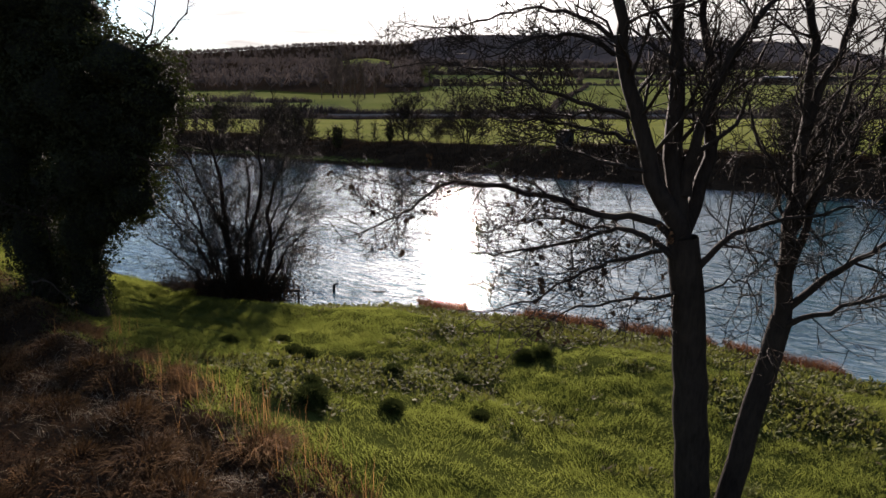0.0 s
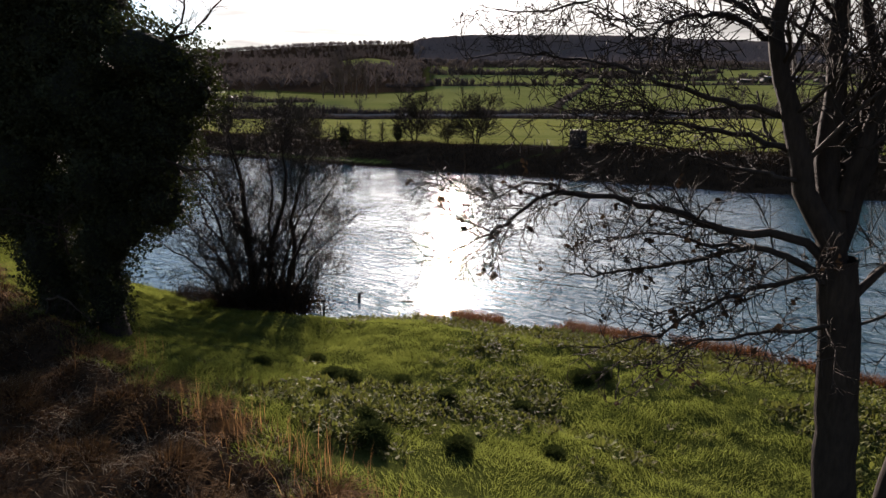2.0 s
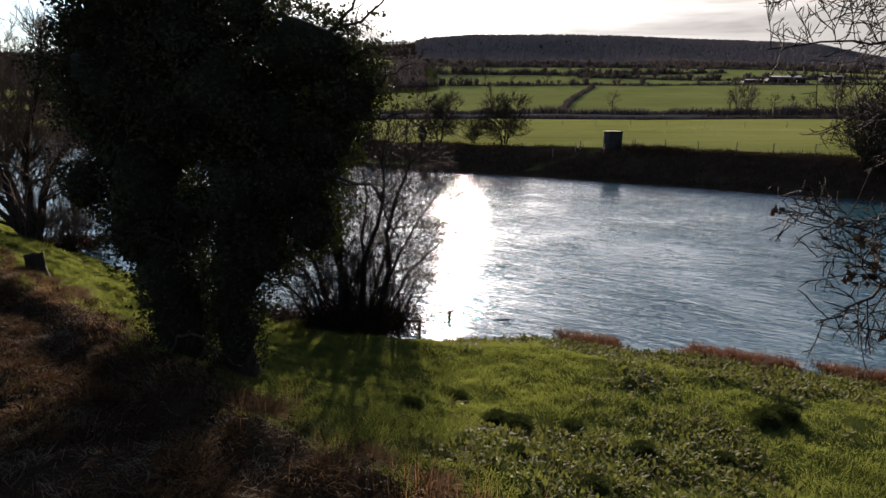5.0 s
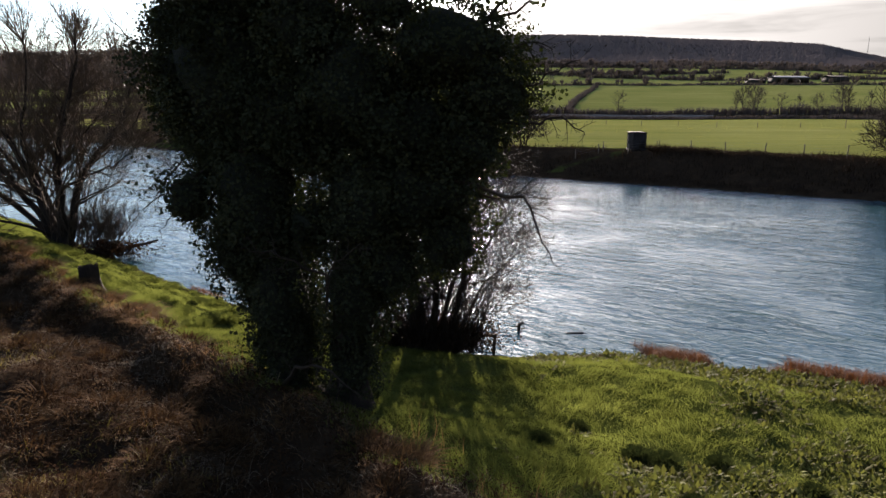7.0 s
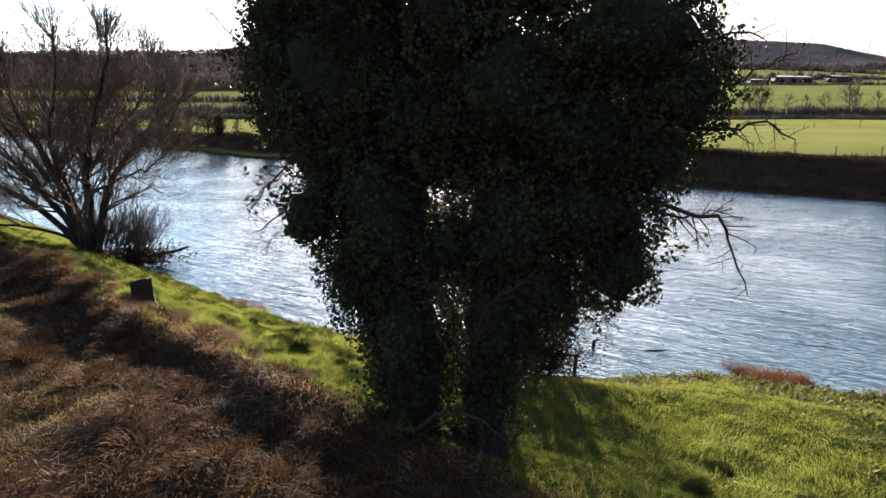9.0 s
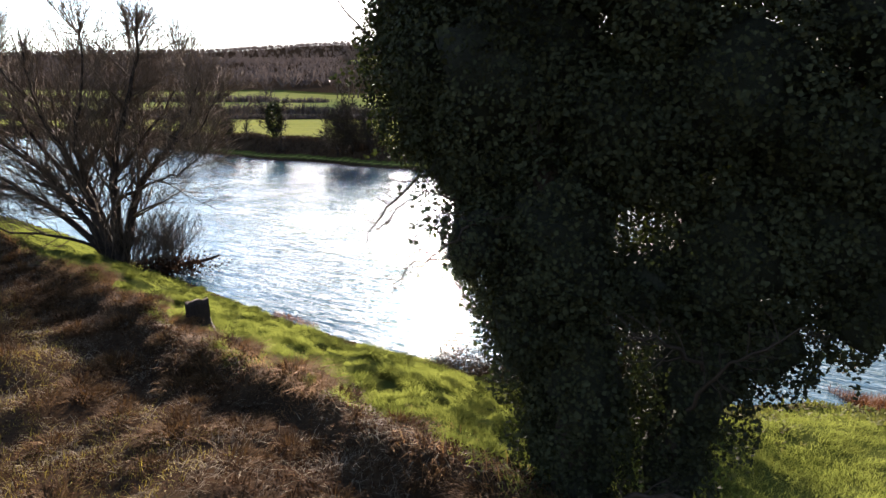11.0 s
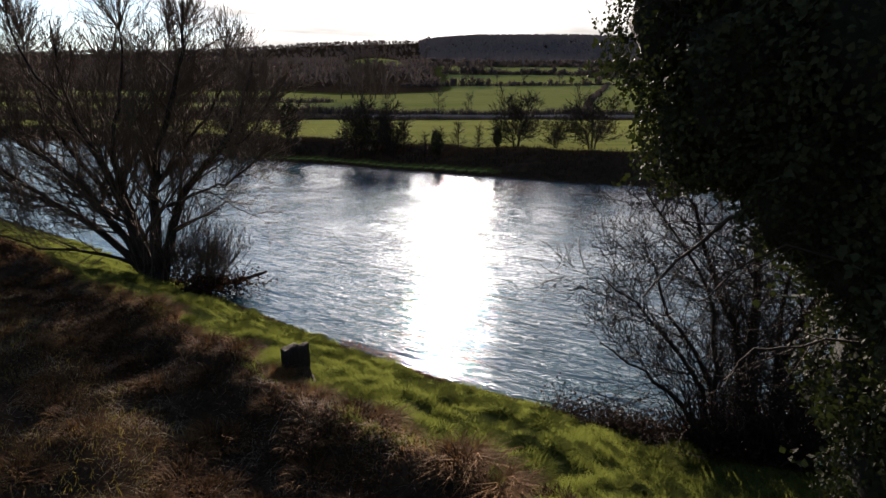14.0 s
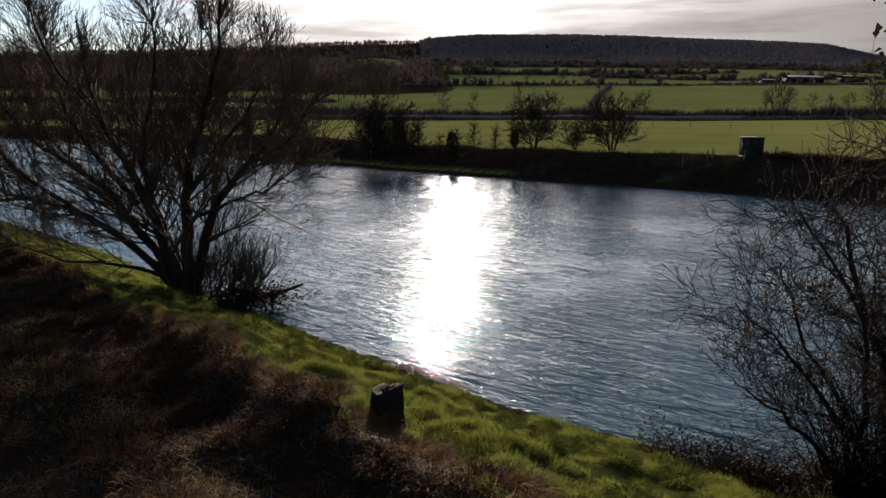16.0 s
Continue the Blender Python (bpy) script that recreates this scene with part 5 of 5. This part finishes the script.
def far_bank_brush():
    rng = np.random.default_rng(57)
    n = 52000
    x = rng.uniform(-90, 60, n)
    d = rng.uniform(0.2, 12.5, n)
    y = shore_far(x) + d / 0.78
    keep = (cover_of(x, y) < 0.5) & (rough(x, y, 2.4, 58) + 0.5 * rough(x, y, 7, 59) > -0.35) & (rng.random(n) < smoothstep(13, 9.5, d))
    x, y = x[keep], y[keep]
    v, t = blades(x, y, height(x, y), rng.uniform(0.25, 0.85, len(x)), rng.uniform(0.03, 0.07, len(x)), np.abs(rng.normal(0.4, 0.35, len(x))), rng, 0.4)
    # taller scrub on the lip beside the hut
    m = 5200
    x = 19.4 + 15 * rng.random(m) ** 1.4
    y = shore_far(x) + (9.6 + rng.normal(0, 0.9, m)) / 0.78
    tall = (1.25 - 0.055 * (x - 19.4)) * (0.75 + 0.35 * rough(x, y, 1.6, 60)) * rng.uniform(0.4, 1.1, m)
    v2, t2 = blades(x, y, height(x, y), np.maximum(tall, 0.1), rng.uniform(0.03, 0.07, m), np.abs(rng.normal(0.3, 0.3, m)), rng, 0.4)
    v, t = np.concatenate([v, v2]), np.concatenate([t, t2 + len(v)])
    stuff("far_bank_scrub", v, t, M_KEYS, "brown dead scrub covering the far river bank", "scrub")


def hedge(points, tall, wide, per_m, rng, mat, name="hedge", shard=0.5, gaps=0.0):
    """A twiggy hedge along a line: many thin upright shards."""
    p = np.array(points, float)
    seg = np.linalg.norm(np.diff(p, axis=0), axis=1)
    s = np.concatenate([[0], np.cumsum(seg)])
    n = int(s[-1] * per_m)
    q = rng.uniform(0, s[-1], n)
    x, y = np.interp(q, s, p[:, 0]), np.interp(q, s, p[:, 1])
    k = rough(q, q * 0, 9, 61) * 0.5 + rough(q, q * 0, 30, 62) * 0.5
    keep = k > -1 + gaps
    x, y, k = x[keep], y[keep], k[keep]
    n = len(x)
    x, y = x + rng.normal(0, wide * 0.4, n), y + rng.normal(0, wide * 0.4, n)
    h = tall * (0.75 + 0.45 * k) * rng.uniform(0.55, 1.1, n)
    v, t = blades(x, y, height(x, y) - 0.1, h, rng.uniform(0.5, 1.3, n) * shard, np.abs(rng.normal(0.12, 0.2, n)), rng, 0.2)
    return tagged(part(name, mesh_of(name, v, [t]), mat), "overgrown leafless field hedge, dark brown", "hedge", "field hedges")


def fields():
    rng = np.random.default_rng(63)
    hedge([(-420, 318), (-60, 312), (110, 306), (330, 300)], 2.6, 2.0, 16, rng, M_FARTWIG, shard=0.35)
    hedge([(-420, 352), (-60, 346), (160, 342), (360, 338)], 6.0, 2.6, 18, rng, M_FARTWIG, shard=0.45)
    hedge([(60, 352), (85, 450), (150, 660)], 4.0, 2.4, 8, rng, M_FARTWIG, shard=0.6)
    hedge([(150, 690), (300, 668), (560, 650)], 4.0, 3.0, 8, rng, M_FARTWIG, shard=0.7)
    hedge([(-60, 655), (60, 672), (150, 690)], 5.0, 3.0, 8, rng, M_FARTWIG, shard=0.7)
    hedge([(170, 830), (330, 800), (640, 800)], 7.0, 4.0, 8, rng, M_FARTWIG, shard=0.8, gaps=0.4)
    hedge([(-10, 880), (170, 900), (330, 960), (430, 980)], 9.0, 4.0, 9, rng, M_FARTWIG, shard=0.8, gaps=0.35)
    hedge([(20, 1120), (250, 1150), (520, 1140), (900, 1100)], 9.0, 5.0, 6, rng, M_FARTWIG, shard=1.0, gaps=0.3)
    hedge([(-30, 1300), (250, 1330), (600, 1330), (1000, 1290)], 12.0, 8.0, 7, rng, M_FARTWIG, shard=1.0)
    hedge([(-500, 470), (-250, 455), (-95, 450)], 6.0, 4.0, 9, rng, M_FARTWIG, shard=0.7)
    # low stone-grey field wall between the two hedges
    b = Batch()
    line = np.stack([np.linspace(-60, 128, 60), np.interp(np.linspace(-60, 128, 60), (-60, 128), (327, 321))], -1)
    for k in range(59):
        (x0, y0), (x1, y1) = line[k], line[k + 1]
        z0, z1 = lift(x0, y0), lift(x1, y1)
        hh = 1.15 + 0.12 * rng.random()
        v = [(x0, y0 - 0.3, z0 - 0.2), (x1, y1 - 0.3, z1 - 0.2), (x1, y1 - 0.2, z1 + hh), (x0, y0 - 0.2, z0 + hh), (x0, y0 + 0.3, z0 - 0.2), (x1, y1 + 0.3, z1 - 0.2), (x1, y1 + 0.2, z1 + hh), (x0, y0 + 0.2, z0 + hh)]
        b.add(v, [(0, 1, 2, 3), (5, 4, 7, 6), (3, 2, 6, 7)])
    tagged(part("field_wall", b.mesh("field_wall", False), M_STONE), "low grey stone field wall beside the track", "wall", kind="structure")


def shard_tree(rng, tall, wide, count, conifer=False):
    """Vertices and triangles of one distant tree: a stem and slender twig shards."""
    if conifer:
        a = np.arange(6) * np.pi / 3 + rng.uniform(0, 1)
        r = wide * 0.5 * rng.uniform(0.8, 1.2, 6)
        low = np.stack([np.cos(a) * r, np.sin(a) * r, np.full(6, tall * 0.12)], -1)
        v = np.concatenate([low, [[0, 0, tall]]])
        return v, np.array([(k, (k + 1) % 6, 6) for k in range(6)])
    d = rng.normal(0, 1, (count, 3))
    d /= np.linalg.norm(d, axis=1)[:, None]
    tip = d * np.array([wide * 0.5, wide * 0.5, tall * 0.34]) * rng.uniform(0.7, 1.05, count)[:, None] + np.array([0, 0, tall * 0.64])
    root = np.stack([tip[:, 0] * 0.25, tip[:, 1] * 0.25, np.clip(tip[:, 2] - tall * 0.3, tall * 0.18, None)], -1)
    side = np.cross(tip - root, rng.normal(0, 1, (count, 3)))
    side /= np.linalg.norm(side, axis=1)[:, None] + 1e-9
    w = wide * 0.05
    v = np.stack([root - side * w, root + side * w, tip + side * w * 0.9, tip - side * w * 0.9], 1).reshape(-1, 3)
    k = np.arange(count)[:, None] * 4
    t = np.concatenate([k + np.array([[0, 1, 2]]), k + np.array([[0, 2, 3]])])
    s = wide * 0.012
    stem = np.array([(-s, 0, -1), (s, 0, -1), (s * 0.6, 0, tall * 0.6), (-s * 0.6, 0, tall * 0.6), (0, -s, -1), (0, s, -1), (0, s * 0.6, tall * 0.6), (0, -s * 0.6, tall * 0.6)])
    n = len(v)
    return np.concatenate([v, stem]), np.concatenate([t, np.array([(0, 1, 2), (0, 2, 3), (4, 5, 6), (4, 6, 7)]) + n])


def field_trees():
    """Single trees that stand in hedges and fields across the valley."""
    rng = np.random.default_rng(70)
    kinds = []
    for k in range(3):
        tall, wide = 10, (8.5, 6.0, 9.5)[k]
        tree = thing("field_tree", (0, 0, 0), "distant leafless field tree", "tree", "field trees")
        tw = Batch()
        line = spline([(0, 0, -0.5), (0.1, 0, tall * 0.35), (-0.1, 0.1, tall * 0.62), (0, 0, tall * 0.86)], 7)
        tw.tube(line, np.linspace(0.2, 0.06, 7), 5)
        clothe(tw, line, 0.12, 0.045, rng, [(1.7, wide * 0.66, (32, 72), 3, 0.25), (1.5, wide * 0.32, (28, 60), 3, 0.2), (1.5, wide * 0.16, (28, 60), 3, 0.1)], 0.04, 0.14, 0, 0.06)
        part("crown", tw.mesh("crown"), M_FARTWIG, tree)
        kinds.append(tree)
    spots = [(87, 347, 0.9), (151, 346, 1.0), (155, 348, 1.1), (160, 345, 1.15), (163, 347, 1.0), (175, 346, 0.8), (185, 346, 0.75), (194, 345, 0.85), (208, 346, 1.3), (212, 347, 1.1), (223, 345, 0.9), (240, 344, 1.0), (255, 342, 1.3),
             (-20, 350, 1.0), (-48, 352, 0.9), (18, 348, 0.8), (30, 350, 0.7), (-4, 346, 0.8), (-110, 350, 1.2), (-150, 352, 1.0), (-190, 348, 1.3),
             (-62, 497, 2.3), (-70, 500, 2.7), (-80, 498, 2.9), (-88, 503, 2.5), (-96, 497, 2.1), (-75, 508, 2.6), (-85, 510, 2.2), (-55, 505, 1.8),
             (330, 800, 1.4), (300, 815, 1.2), (262, 812, 1.0), (420, 800, 1.5), (452, 692, 1.5), (466, 700, 1.9), (484, 690, 1.7), (500, 700, 1.4),
             (40, 690, 1.3), (70, 700, 1.2), (110, 705, 1.1), (10, 700, 1.5), (-15, 690, 1.7), (-35, 680, 1.6)]
    used = set()
    for i, (x, y, s) in enumerate(spots):
        k = int(rng.integers(0, 3)) if i > 2 else i
        put(kinds[k], x, y, s * 1.25, rng.uniform(0, 360), k not in used)
        used.add(k)


def far_woods():
    rng = np.random.default_rng(72)
    vs, ts, off = [], [], 0

    def grow(n, pick, conifer, count, tall):
        nonlocal off
        made = 0
        while made < n:
            az, y = rng.uniform(-0.85, 0.85), rng.uniform(560, 2290)
            x = az * y
            if not pick(x, y, az):
                continue
            h = tall * rng.uniform(0.75, 1.25)
            v, t = shard_tree(rng, h, h * (1.2 if conifer else 0.75), count, conifer)
            vs.append(v + np.array([x, y, lift(x, y) - 0.5]))
            ts.append(t + off)
            off += len(v)
            made += 1

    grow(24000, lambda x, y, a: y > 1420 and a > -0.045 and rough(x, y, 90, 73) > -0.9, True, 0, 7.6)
    stuff("plantation_wood", np.concatenate(vs), np.concatenate(ts), M_CONIFER_HAZED, "conifer plantation over the distant hill, coloured paler as if by haze", "forest")
    vs.clear(), ts.clear()
    off = 0
    grow(4200, lambda x, y, a: a < -0.03 and clearing(np.array([x]), np.array([y]))[0] < 0.1 and cover_of(np.array([x]), np.array([y]))[0] < 0.4 and y > 620, False, 11, 14)
    grow(420, lambda x, y, a: y > 2150 and a < -0.03, False, 26, 15)
    grow(300, lambda x, y, a: 1000 < y < 1420 and a > -0.05 and rough(x, y, 120, 74) > 0.35, False, 26, 13)
    for ends, n, tall in ((((-30, 668), (150, 694), (560, 654)), 60, 8), (((150, 832), (330, 804), (640, 804)), 60, 10), (((-20, 884), (170, 905), (430, 985)), 80, 11), (((0, 1125), (250, 1155), (520, 1145), (900, 1105)), 110, 11), (((-60, 1300), (250, 1335), (1000, 1295)), 150, 13)):
        q = np.array(ends, float)
        for f in np.sort(rng.random(n)) ** 1.2 * (len(q) - 1):
            k = min(int(f), len(q) - 2)
            x, y = q[k] + (q[k + 1] - q[k]) * (f - k) + rng.normal(0, 6, 2)
            h = tall * rng.uniform(0.5, 1.35)
            v, t = shard_tree(rng, h, h * rng.uniform(0.6, 1.0), 40)
            vs.append(v + np.array([x, y, lift(x, y) - 0.5]))
            ts.append(t + off)
            off += len(v)
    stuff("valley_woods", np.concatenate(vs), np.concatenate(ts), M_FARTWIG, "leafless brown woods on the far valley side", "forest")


far_bank_trees()
far_bank_brush()
fields()
field_trees()
far_woods()

# ---- built and loose things ----
def box(b, x0, x1, y0, y1, z0, z1):
    v = [(x0, y0, z0), (x1, y0, z0), (x1, y1, z0), (x0, y1, z0), (x0, y0, z1), (x1, y0, z1), (x1, y1, z1), (x0, y1, z1)]
    b.add(v, [(0, 3, 2, 1), (4, 5, 6, 7), (0, 1, 5, 4), (1, 2, 6, 5), (2, 3, 7, 6), (3, 0, 4, 7)])


def box_mesh(name, *sizes):
    b = Batch()
    box(b, *sizes)
    return b.mesh(name, False)


def corrugated(name, width, tall, pitch, depth):
    """A ribbed sheet standing in the x-z plane, with thickness."""
    n = int(width / pitch) * 4
    x = np.linspace(-width / 2, width / 2, n + 1)
    y = depth * np.sin(2 * np.pi * x / pitch)
    v = []
    for off in (0, 0.02):
        for z in (0, tall):
            v += [(a, c + off, z) for a, c in zip(x, y)]
    m = n + 1
    k = np.arange(n)
    q = np.concatenate([np.stack([k, k + 1, m + k + 1, m + k], -1), np.stack([2 * m + k + 1, 2 * m + k, 3 * m + k, 3 * m + k + 1], -1), np.stack([m + k, m + k + 1, 3 * m + k + 1, 3 * m + k], -1)])
    return mesh_of(name, v, [q])


def tin_shed():
    x, y = 17.9, 90.6
    z = lift(x, y) + 0.12
    shed = thing("fishing_hut", (x, y, z, 0, 0, 8), "small dark corrugated-tin hut on the far bank", "hut")
    sheet = corrugated("wall", 1.85, 2.15, 0.15, 0.018)
    part("wall", sheet, M_SHED, shed).matrix_basis = pose(0, -1.0, 0)
    for px, py, rz, w in ((0, 1.0, 180, 1), (-0.95, 0, -90, 1.05), (0.95, 0, 90, 1.05)):
        part("wall", sheet.copy(), M_SHED, shed).matrix_basis = pose(px, py, 0, 0, 0, rz) @ Matrix.Diagonal((w, 1, 1, 1))
    part("plinth", box_mesh("plinth", -1.0, 1.0, -1.08, 1.08, -0.5, 0.02), M_SHED, shed)
    part("roof", box_mesh("roof", -1.04, 1.04, -1.12, 1.12, 0, 0.06), M_SHED, shed).matrix_basis = pose(0, 0, 2.2, 1.5, 0.5, 0)
    part("door", box_mesh("door", -0.42, 0.42, -0.03, 0.03, 0.05, 1.9), M_SHED, shed).matrix_basis = pose(0.35, -1.05, 0)


def post_mesh(name, tall, r, seed):
    rng = np.random.default_rng(seed)
    b = Batch()
    line = np.array([(0, 0, -0.3), (0.005, 0, tall * 0.3), (-0.004, 0.004, tall * 0.7), (0.004, 0, tall), (0.004, 0, tall + 0.01)])
    b.tube(line, np.array([r, r, r * 0.96, r * 0.95, 0.005]), 7)
    return b.mesh(name)


def fences():
    rng = np.random.default_rng(80)
    run = [(9.6, 90.6), (12.9, 91.2), (13.6, 91.5), (16.3, 88.9), (20.4, 89.6), (20.9, 90.2), (24.2, 87.5), (27.6, 84.8), (31.2, 82.0), (34.6, 79.5), (38.2, 77.0)]
    fence = thing("wire_fence", (16.3, 88.9, lift(16.3, 88.9)), "old post-and-wire stock fence along the far bank", "fence")
    base = Vector((16.3, 88.9, lift(16.3, 88.9)))
    me = post_mesh("post", 1.25, 0.07, 81)
    tops = []
    for x, y in run:
        p = part("post", me, M_WOOD, fence)
        p.matrix_basis = Matrix.Translation(Vector((x, y, lift(x, y))) - base) @ pose(0, 0, 0, rng.normal(0, 3), rng.normal(0, 3), rng.uniform(0, 360))
        tops.append(Vector((x, y, lift(x, y))) - base)
    for h in (0.45, 0.8, 1.12):
        b = Batch()
        b.tube([tuple(t + Vector((0, 0, h))) for t in tops], np.full(len(tops), 0.006), 4)
        part("wire", b.mesh("wire", False), M_WIRE, fence)
    # posts standing in the meadow beyond
    far = thing("field_posts", (99.0, 172.0, lift(99, 172)), "row of wooden posts in the meadow", "fence")
    base = Vector((99.0, 172.0, lift(99, 172)))
    for k in range(9):
        x, y = 99 - 9.5 * k, 172 + 4.5 * k
        part("post", me, M_WOOD, far).matrix_basis = Matrix.Translation(Vector((x, y, lift(x, y))) - base) @ Matrix.Diagonal((1.4, 1.4, 1.2 if k else 1.9, 1))


def river_post():
    """The fishing stand by the shrub: a post with a short rail."""
    x, y = -6.78, 27.32
    z = -0.08
    stand = thing("mooring_post", (x, y, z), "weathered wooden post with a rail at the water's edge", "post")
    part("post", box_mesh("post", -0.05, 0.05, -0.05, 0.05, -0.5, 0.86), M_DARKWOOD, stand).matrix_basis = pose(0, 0, 0, 0, 2, 12)
    part("post", box_mesh("post", -0.05, 0.05, -0.05, 0.05, -0.5, 0.84), M_DARKWOOD, stand).matrix_basis = pose(-0.85, 0.1, 0, 0, -3, 5)
    part("rail", box_mesh("rail", -0.98, 0.1, -0.03, 0.03, 0.76, 0.86), M_DARKWOOD, stand).matrix_basis = pose(0, -0.085, 0, 0, 0, -4)


def stump():
    rng = np.random.default_rng(84)
    x, y = -21.2, 26.4
    st = thing("tree_stump", (x, y, lift(x, y) - 0.05), "dark rotting tree stump with a jagged top in the grass", "stump")
    n, rows = 18, 8
    a = np.arange(n) * 2 * np.pi / n
    v = []
    for k in range(rows):
        f = k / (rows - 1)
        r = 0.31 * (1 + 0.35 * (1 - f) ** 3) * (1 + 0.14 * np.sin(3 * a + 1) + 0.11 * np.sin(7 * a + f * 2)) + rng.normal(0, 0.008, n)
        h = f * (1.0 + (0.09 * np.sin(a + 2.2) + 0.025 * np.sin(4 * a) + 0.02 * np.sin(7 * a + 1)) * f)
        v.append(np.stack([r * np.cos(a), r * np.sin(a), h], -1))
    for s, h in ((0.72, 0.97), (0.35, 0.93)):
        v.append(np.stack([0.31 * s * np.cos(a), 0.31 * s * np.sin(a), np.full(n, h) + rng.normal(0, 0.02, n)], -1))
    v.append(np.array([[0, 0, 0.9]]))
    v = np.concatenate(v)
    i, j = np.meshgrid(np.arange(rows + 1), np.arange(n), indexing="ij")
    k = (j + 1) % n
    q = np.stack([i * n + j, i * n + k, (i + 1) * n + k, (i + 1) * n + j], -1).reshape(-1, 4)
    top = (rows + 1) * n
    t = np.array([(top + c, top + (c + 1) % n, (rows + 2) * n) for c in range(n)])
    part("stump_body", mesh_of("stump_body", v, [q, t], True), M_BARK, st)


def driftwood():
    """Flood wrack and broken branches caught below the willow."""
    rng = np.random.default_rng(86)
    x, y = -28.9, 42.4
    z = 0.1
    pile = thing("driftwood_pile", (x, y, z), "dark pile of driftwood and flood debris under the willow", "driftwood")
    log = Batch()
    log.tube(spline([(-1.6, -0.5, 0.3), (0, 0.2, 0.45), (1.2, 0.9, 0.55), (2.0, 1.3, 0.75)], 12), np.linspace(0.16, 0.07, 12) * rng.uniform(0.85, 1.15, 12), 8)
    part("log", log.mesh("log"), M_BARK, pile)
    for _ in range(34):
        b = Batch()
        p = rng.normal(0, 1, 3) * np.array([0.9, 0.5, 0.25]) + np.array([-0.2, 0.1, 0.35])
        line = bend(p, rng.normal(0, 1, 3) * np.array([1, 0.8, 0.35]) + np.array([0.3, 0.1, 0.1]), rng.uniform(0.7, 2.0), 5, rng, 0.25, 0)
        b.tube(line, np.linspace(rng.uniform(0.02, 0.05), 0.008, 6), 5)
        part("branch", b.mesh("branch"), M_BARK, pile)
    lv = Batch()
    n = 2600
    c = rng.normal(0, 1, (n, 3)) * np.array([1.0, 0.5, 0.32]) + np.array([-0.3, 0, 0.5])
    scatter_leaves(lv, c, rng.uniform(0.06, 0.16, n), rng, None)
    part("wrack", lv.mesh("wrack", False), M_BRACKEN, pile, "matted dead leaves and reeds")


def barns():
    def barn(x, y, w, d, h, turn, label, bays, open_front):
        z = lift(x, y) - 0.3
        b = thing("hay_barn", (x, y, z, 0, 0, turn), label, "barn", "farm barns")
        part("wall", box_mesh("wall", -w / 2, w / 2, d / 2 - 0.2, d / 2, 0, h), M_BARN, b)
        part("wall", box_mesh("wall", -w / 2, -w / 2 + 0.2, -d / 2, d / 2 - 0.2, 0, h), M_BARN, b)
        part("wall", box_mesh("wall", w / 2 - 0.2, w / 2, -d / 2, d / 2 - 0.2, 0, h), M_BARN, b)
        part("wall", box_mesh("wall", -w / 2 + 0.2, w / 2 - 0.2, -d / 2, -d / 2 + 0.2, h * (0.62 if open_front else 0), h), M_BARN, b)
        for k in range(bays + 1):
            px = -w / 2 + 0.3 + (w - 0.6) * k / bays
            part("post", box_mesh("post", px - 0.15, px + 0.15, -d / 2 - 0.15, -d / 2 + 0.15, 0, h), M_WOOD, b)
        rise = d * 0.16
        for s in (-1, 1):
            v = [(-w / 2 - 0.6, s * (d / 2 + 0.7), h), (w / 2 + 0.6, s * (d / 2 + 0.7), h), (w / 2 + 0.6, 0, h + rise), (-w / 2 - 0.6, 0, h + rise)]
            v += [(a, c, e + 0.15) for a, c, e in v]
            q = [(0, 3, 2, 1), (4, 5, 6, 7), (0, 1, 5, 4), (1, 2, 6, 5), (2, 3, 7, 6), (3, 0, 4, 7)]
            part("roof", mesh_of("roof", v, [q]), M_ROOF if open_front else M_BARN, b)

    barn(379, 715, 42, 14, 6.0, 12, "long open-fronted hay barn with a pale tin roof", 6, True)
    barn(436, 722, 24, 14, 5.6, 12, "dark-clad cattle barn beside the hay barn", 4, False)
    barn(347, 725, 20, 10, 3.2, 10, "low dark farm shed near the barns", 3, False)


def radio_mast():
    x, y = 1490, 2260
    z = lift(x, y)
    mast = thing("radio_mast", (x, y, z), "thin lattice radio mast on the hill's shoulder", "mast")
    for dx, dy in ((-1.0, -0.6), (1.0, -0.6), (0, 1.1)):
        b = Batch()
        b.tube([(dx, dy, 0), (dx * 0.5, dy * 0.5, 35), (dx * 0.2, dy * 0.2, 70)], np.array([0.5, 0.4, 0.25]), 5)
        part("leg", b.mesh("leg"), M_WIRE, mast)


def river_stake():
    """A short stake standing in the shallows, and a sunk branch beside it."""
    x, y = -5.55, 29.7
    st = thing("river_stake", (x, y, 0), "short dark wooden stake standing in the shallow water", "stake")
    part("stake", post_mesh("stake", 0.34, 0.07, 88), M_BARK, st).matrix_basis = pose(0, 0, 0, 4, 7, 0)
    b = Batch()
    b.tube([(0.03, 0, 0.27), (0.16, 0.02, 0.34), (0.26, 0.03, 0.31)], np.array([0.045, 0.05, 0.02]), 6)
    part("knot", b.mesh("knot"), M_BARK, st)
    log = thing("sunken_branch", (x + 2.3, y - 0.3, 0), "dark waterlogged branch lying at the water's surface", "driftwood")
    b = Batch()
    b.tube([(-0.6, 0.05, -0.06), (-0.2, 0, 0.0), (0.3, 0.04, 0.0), (0.7, -0.02, -0.06)], np.array([0.03, 0.045, 0.04, 0.02]), 7)
    part("branch", b.mesh("branch"), M_BARK, log)


river_stake()
tin_shed()
fences()
river_post()
stump()
driftwood()
barns()
radio_mast()
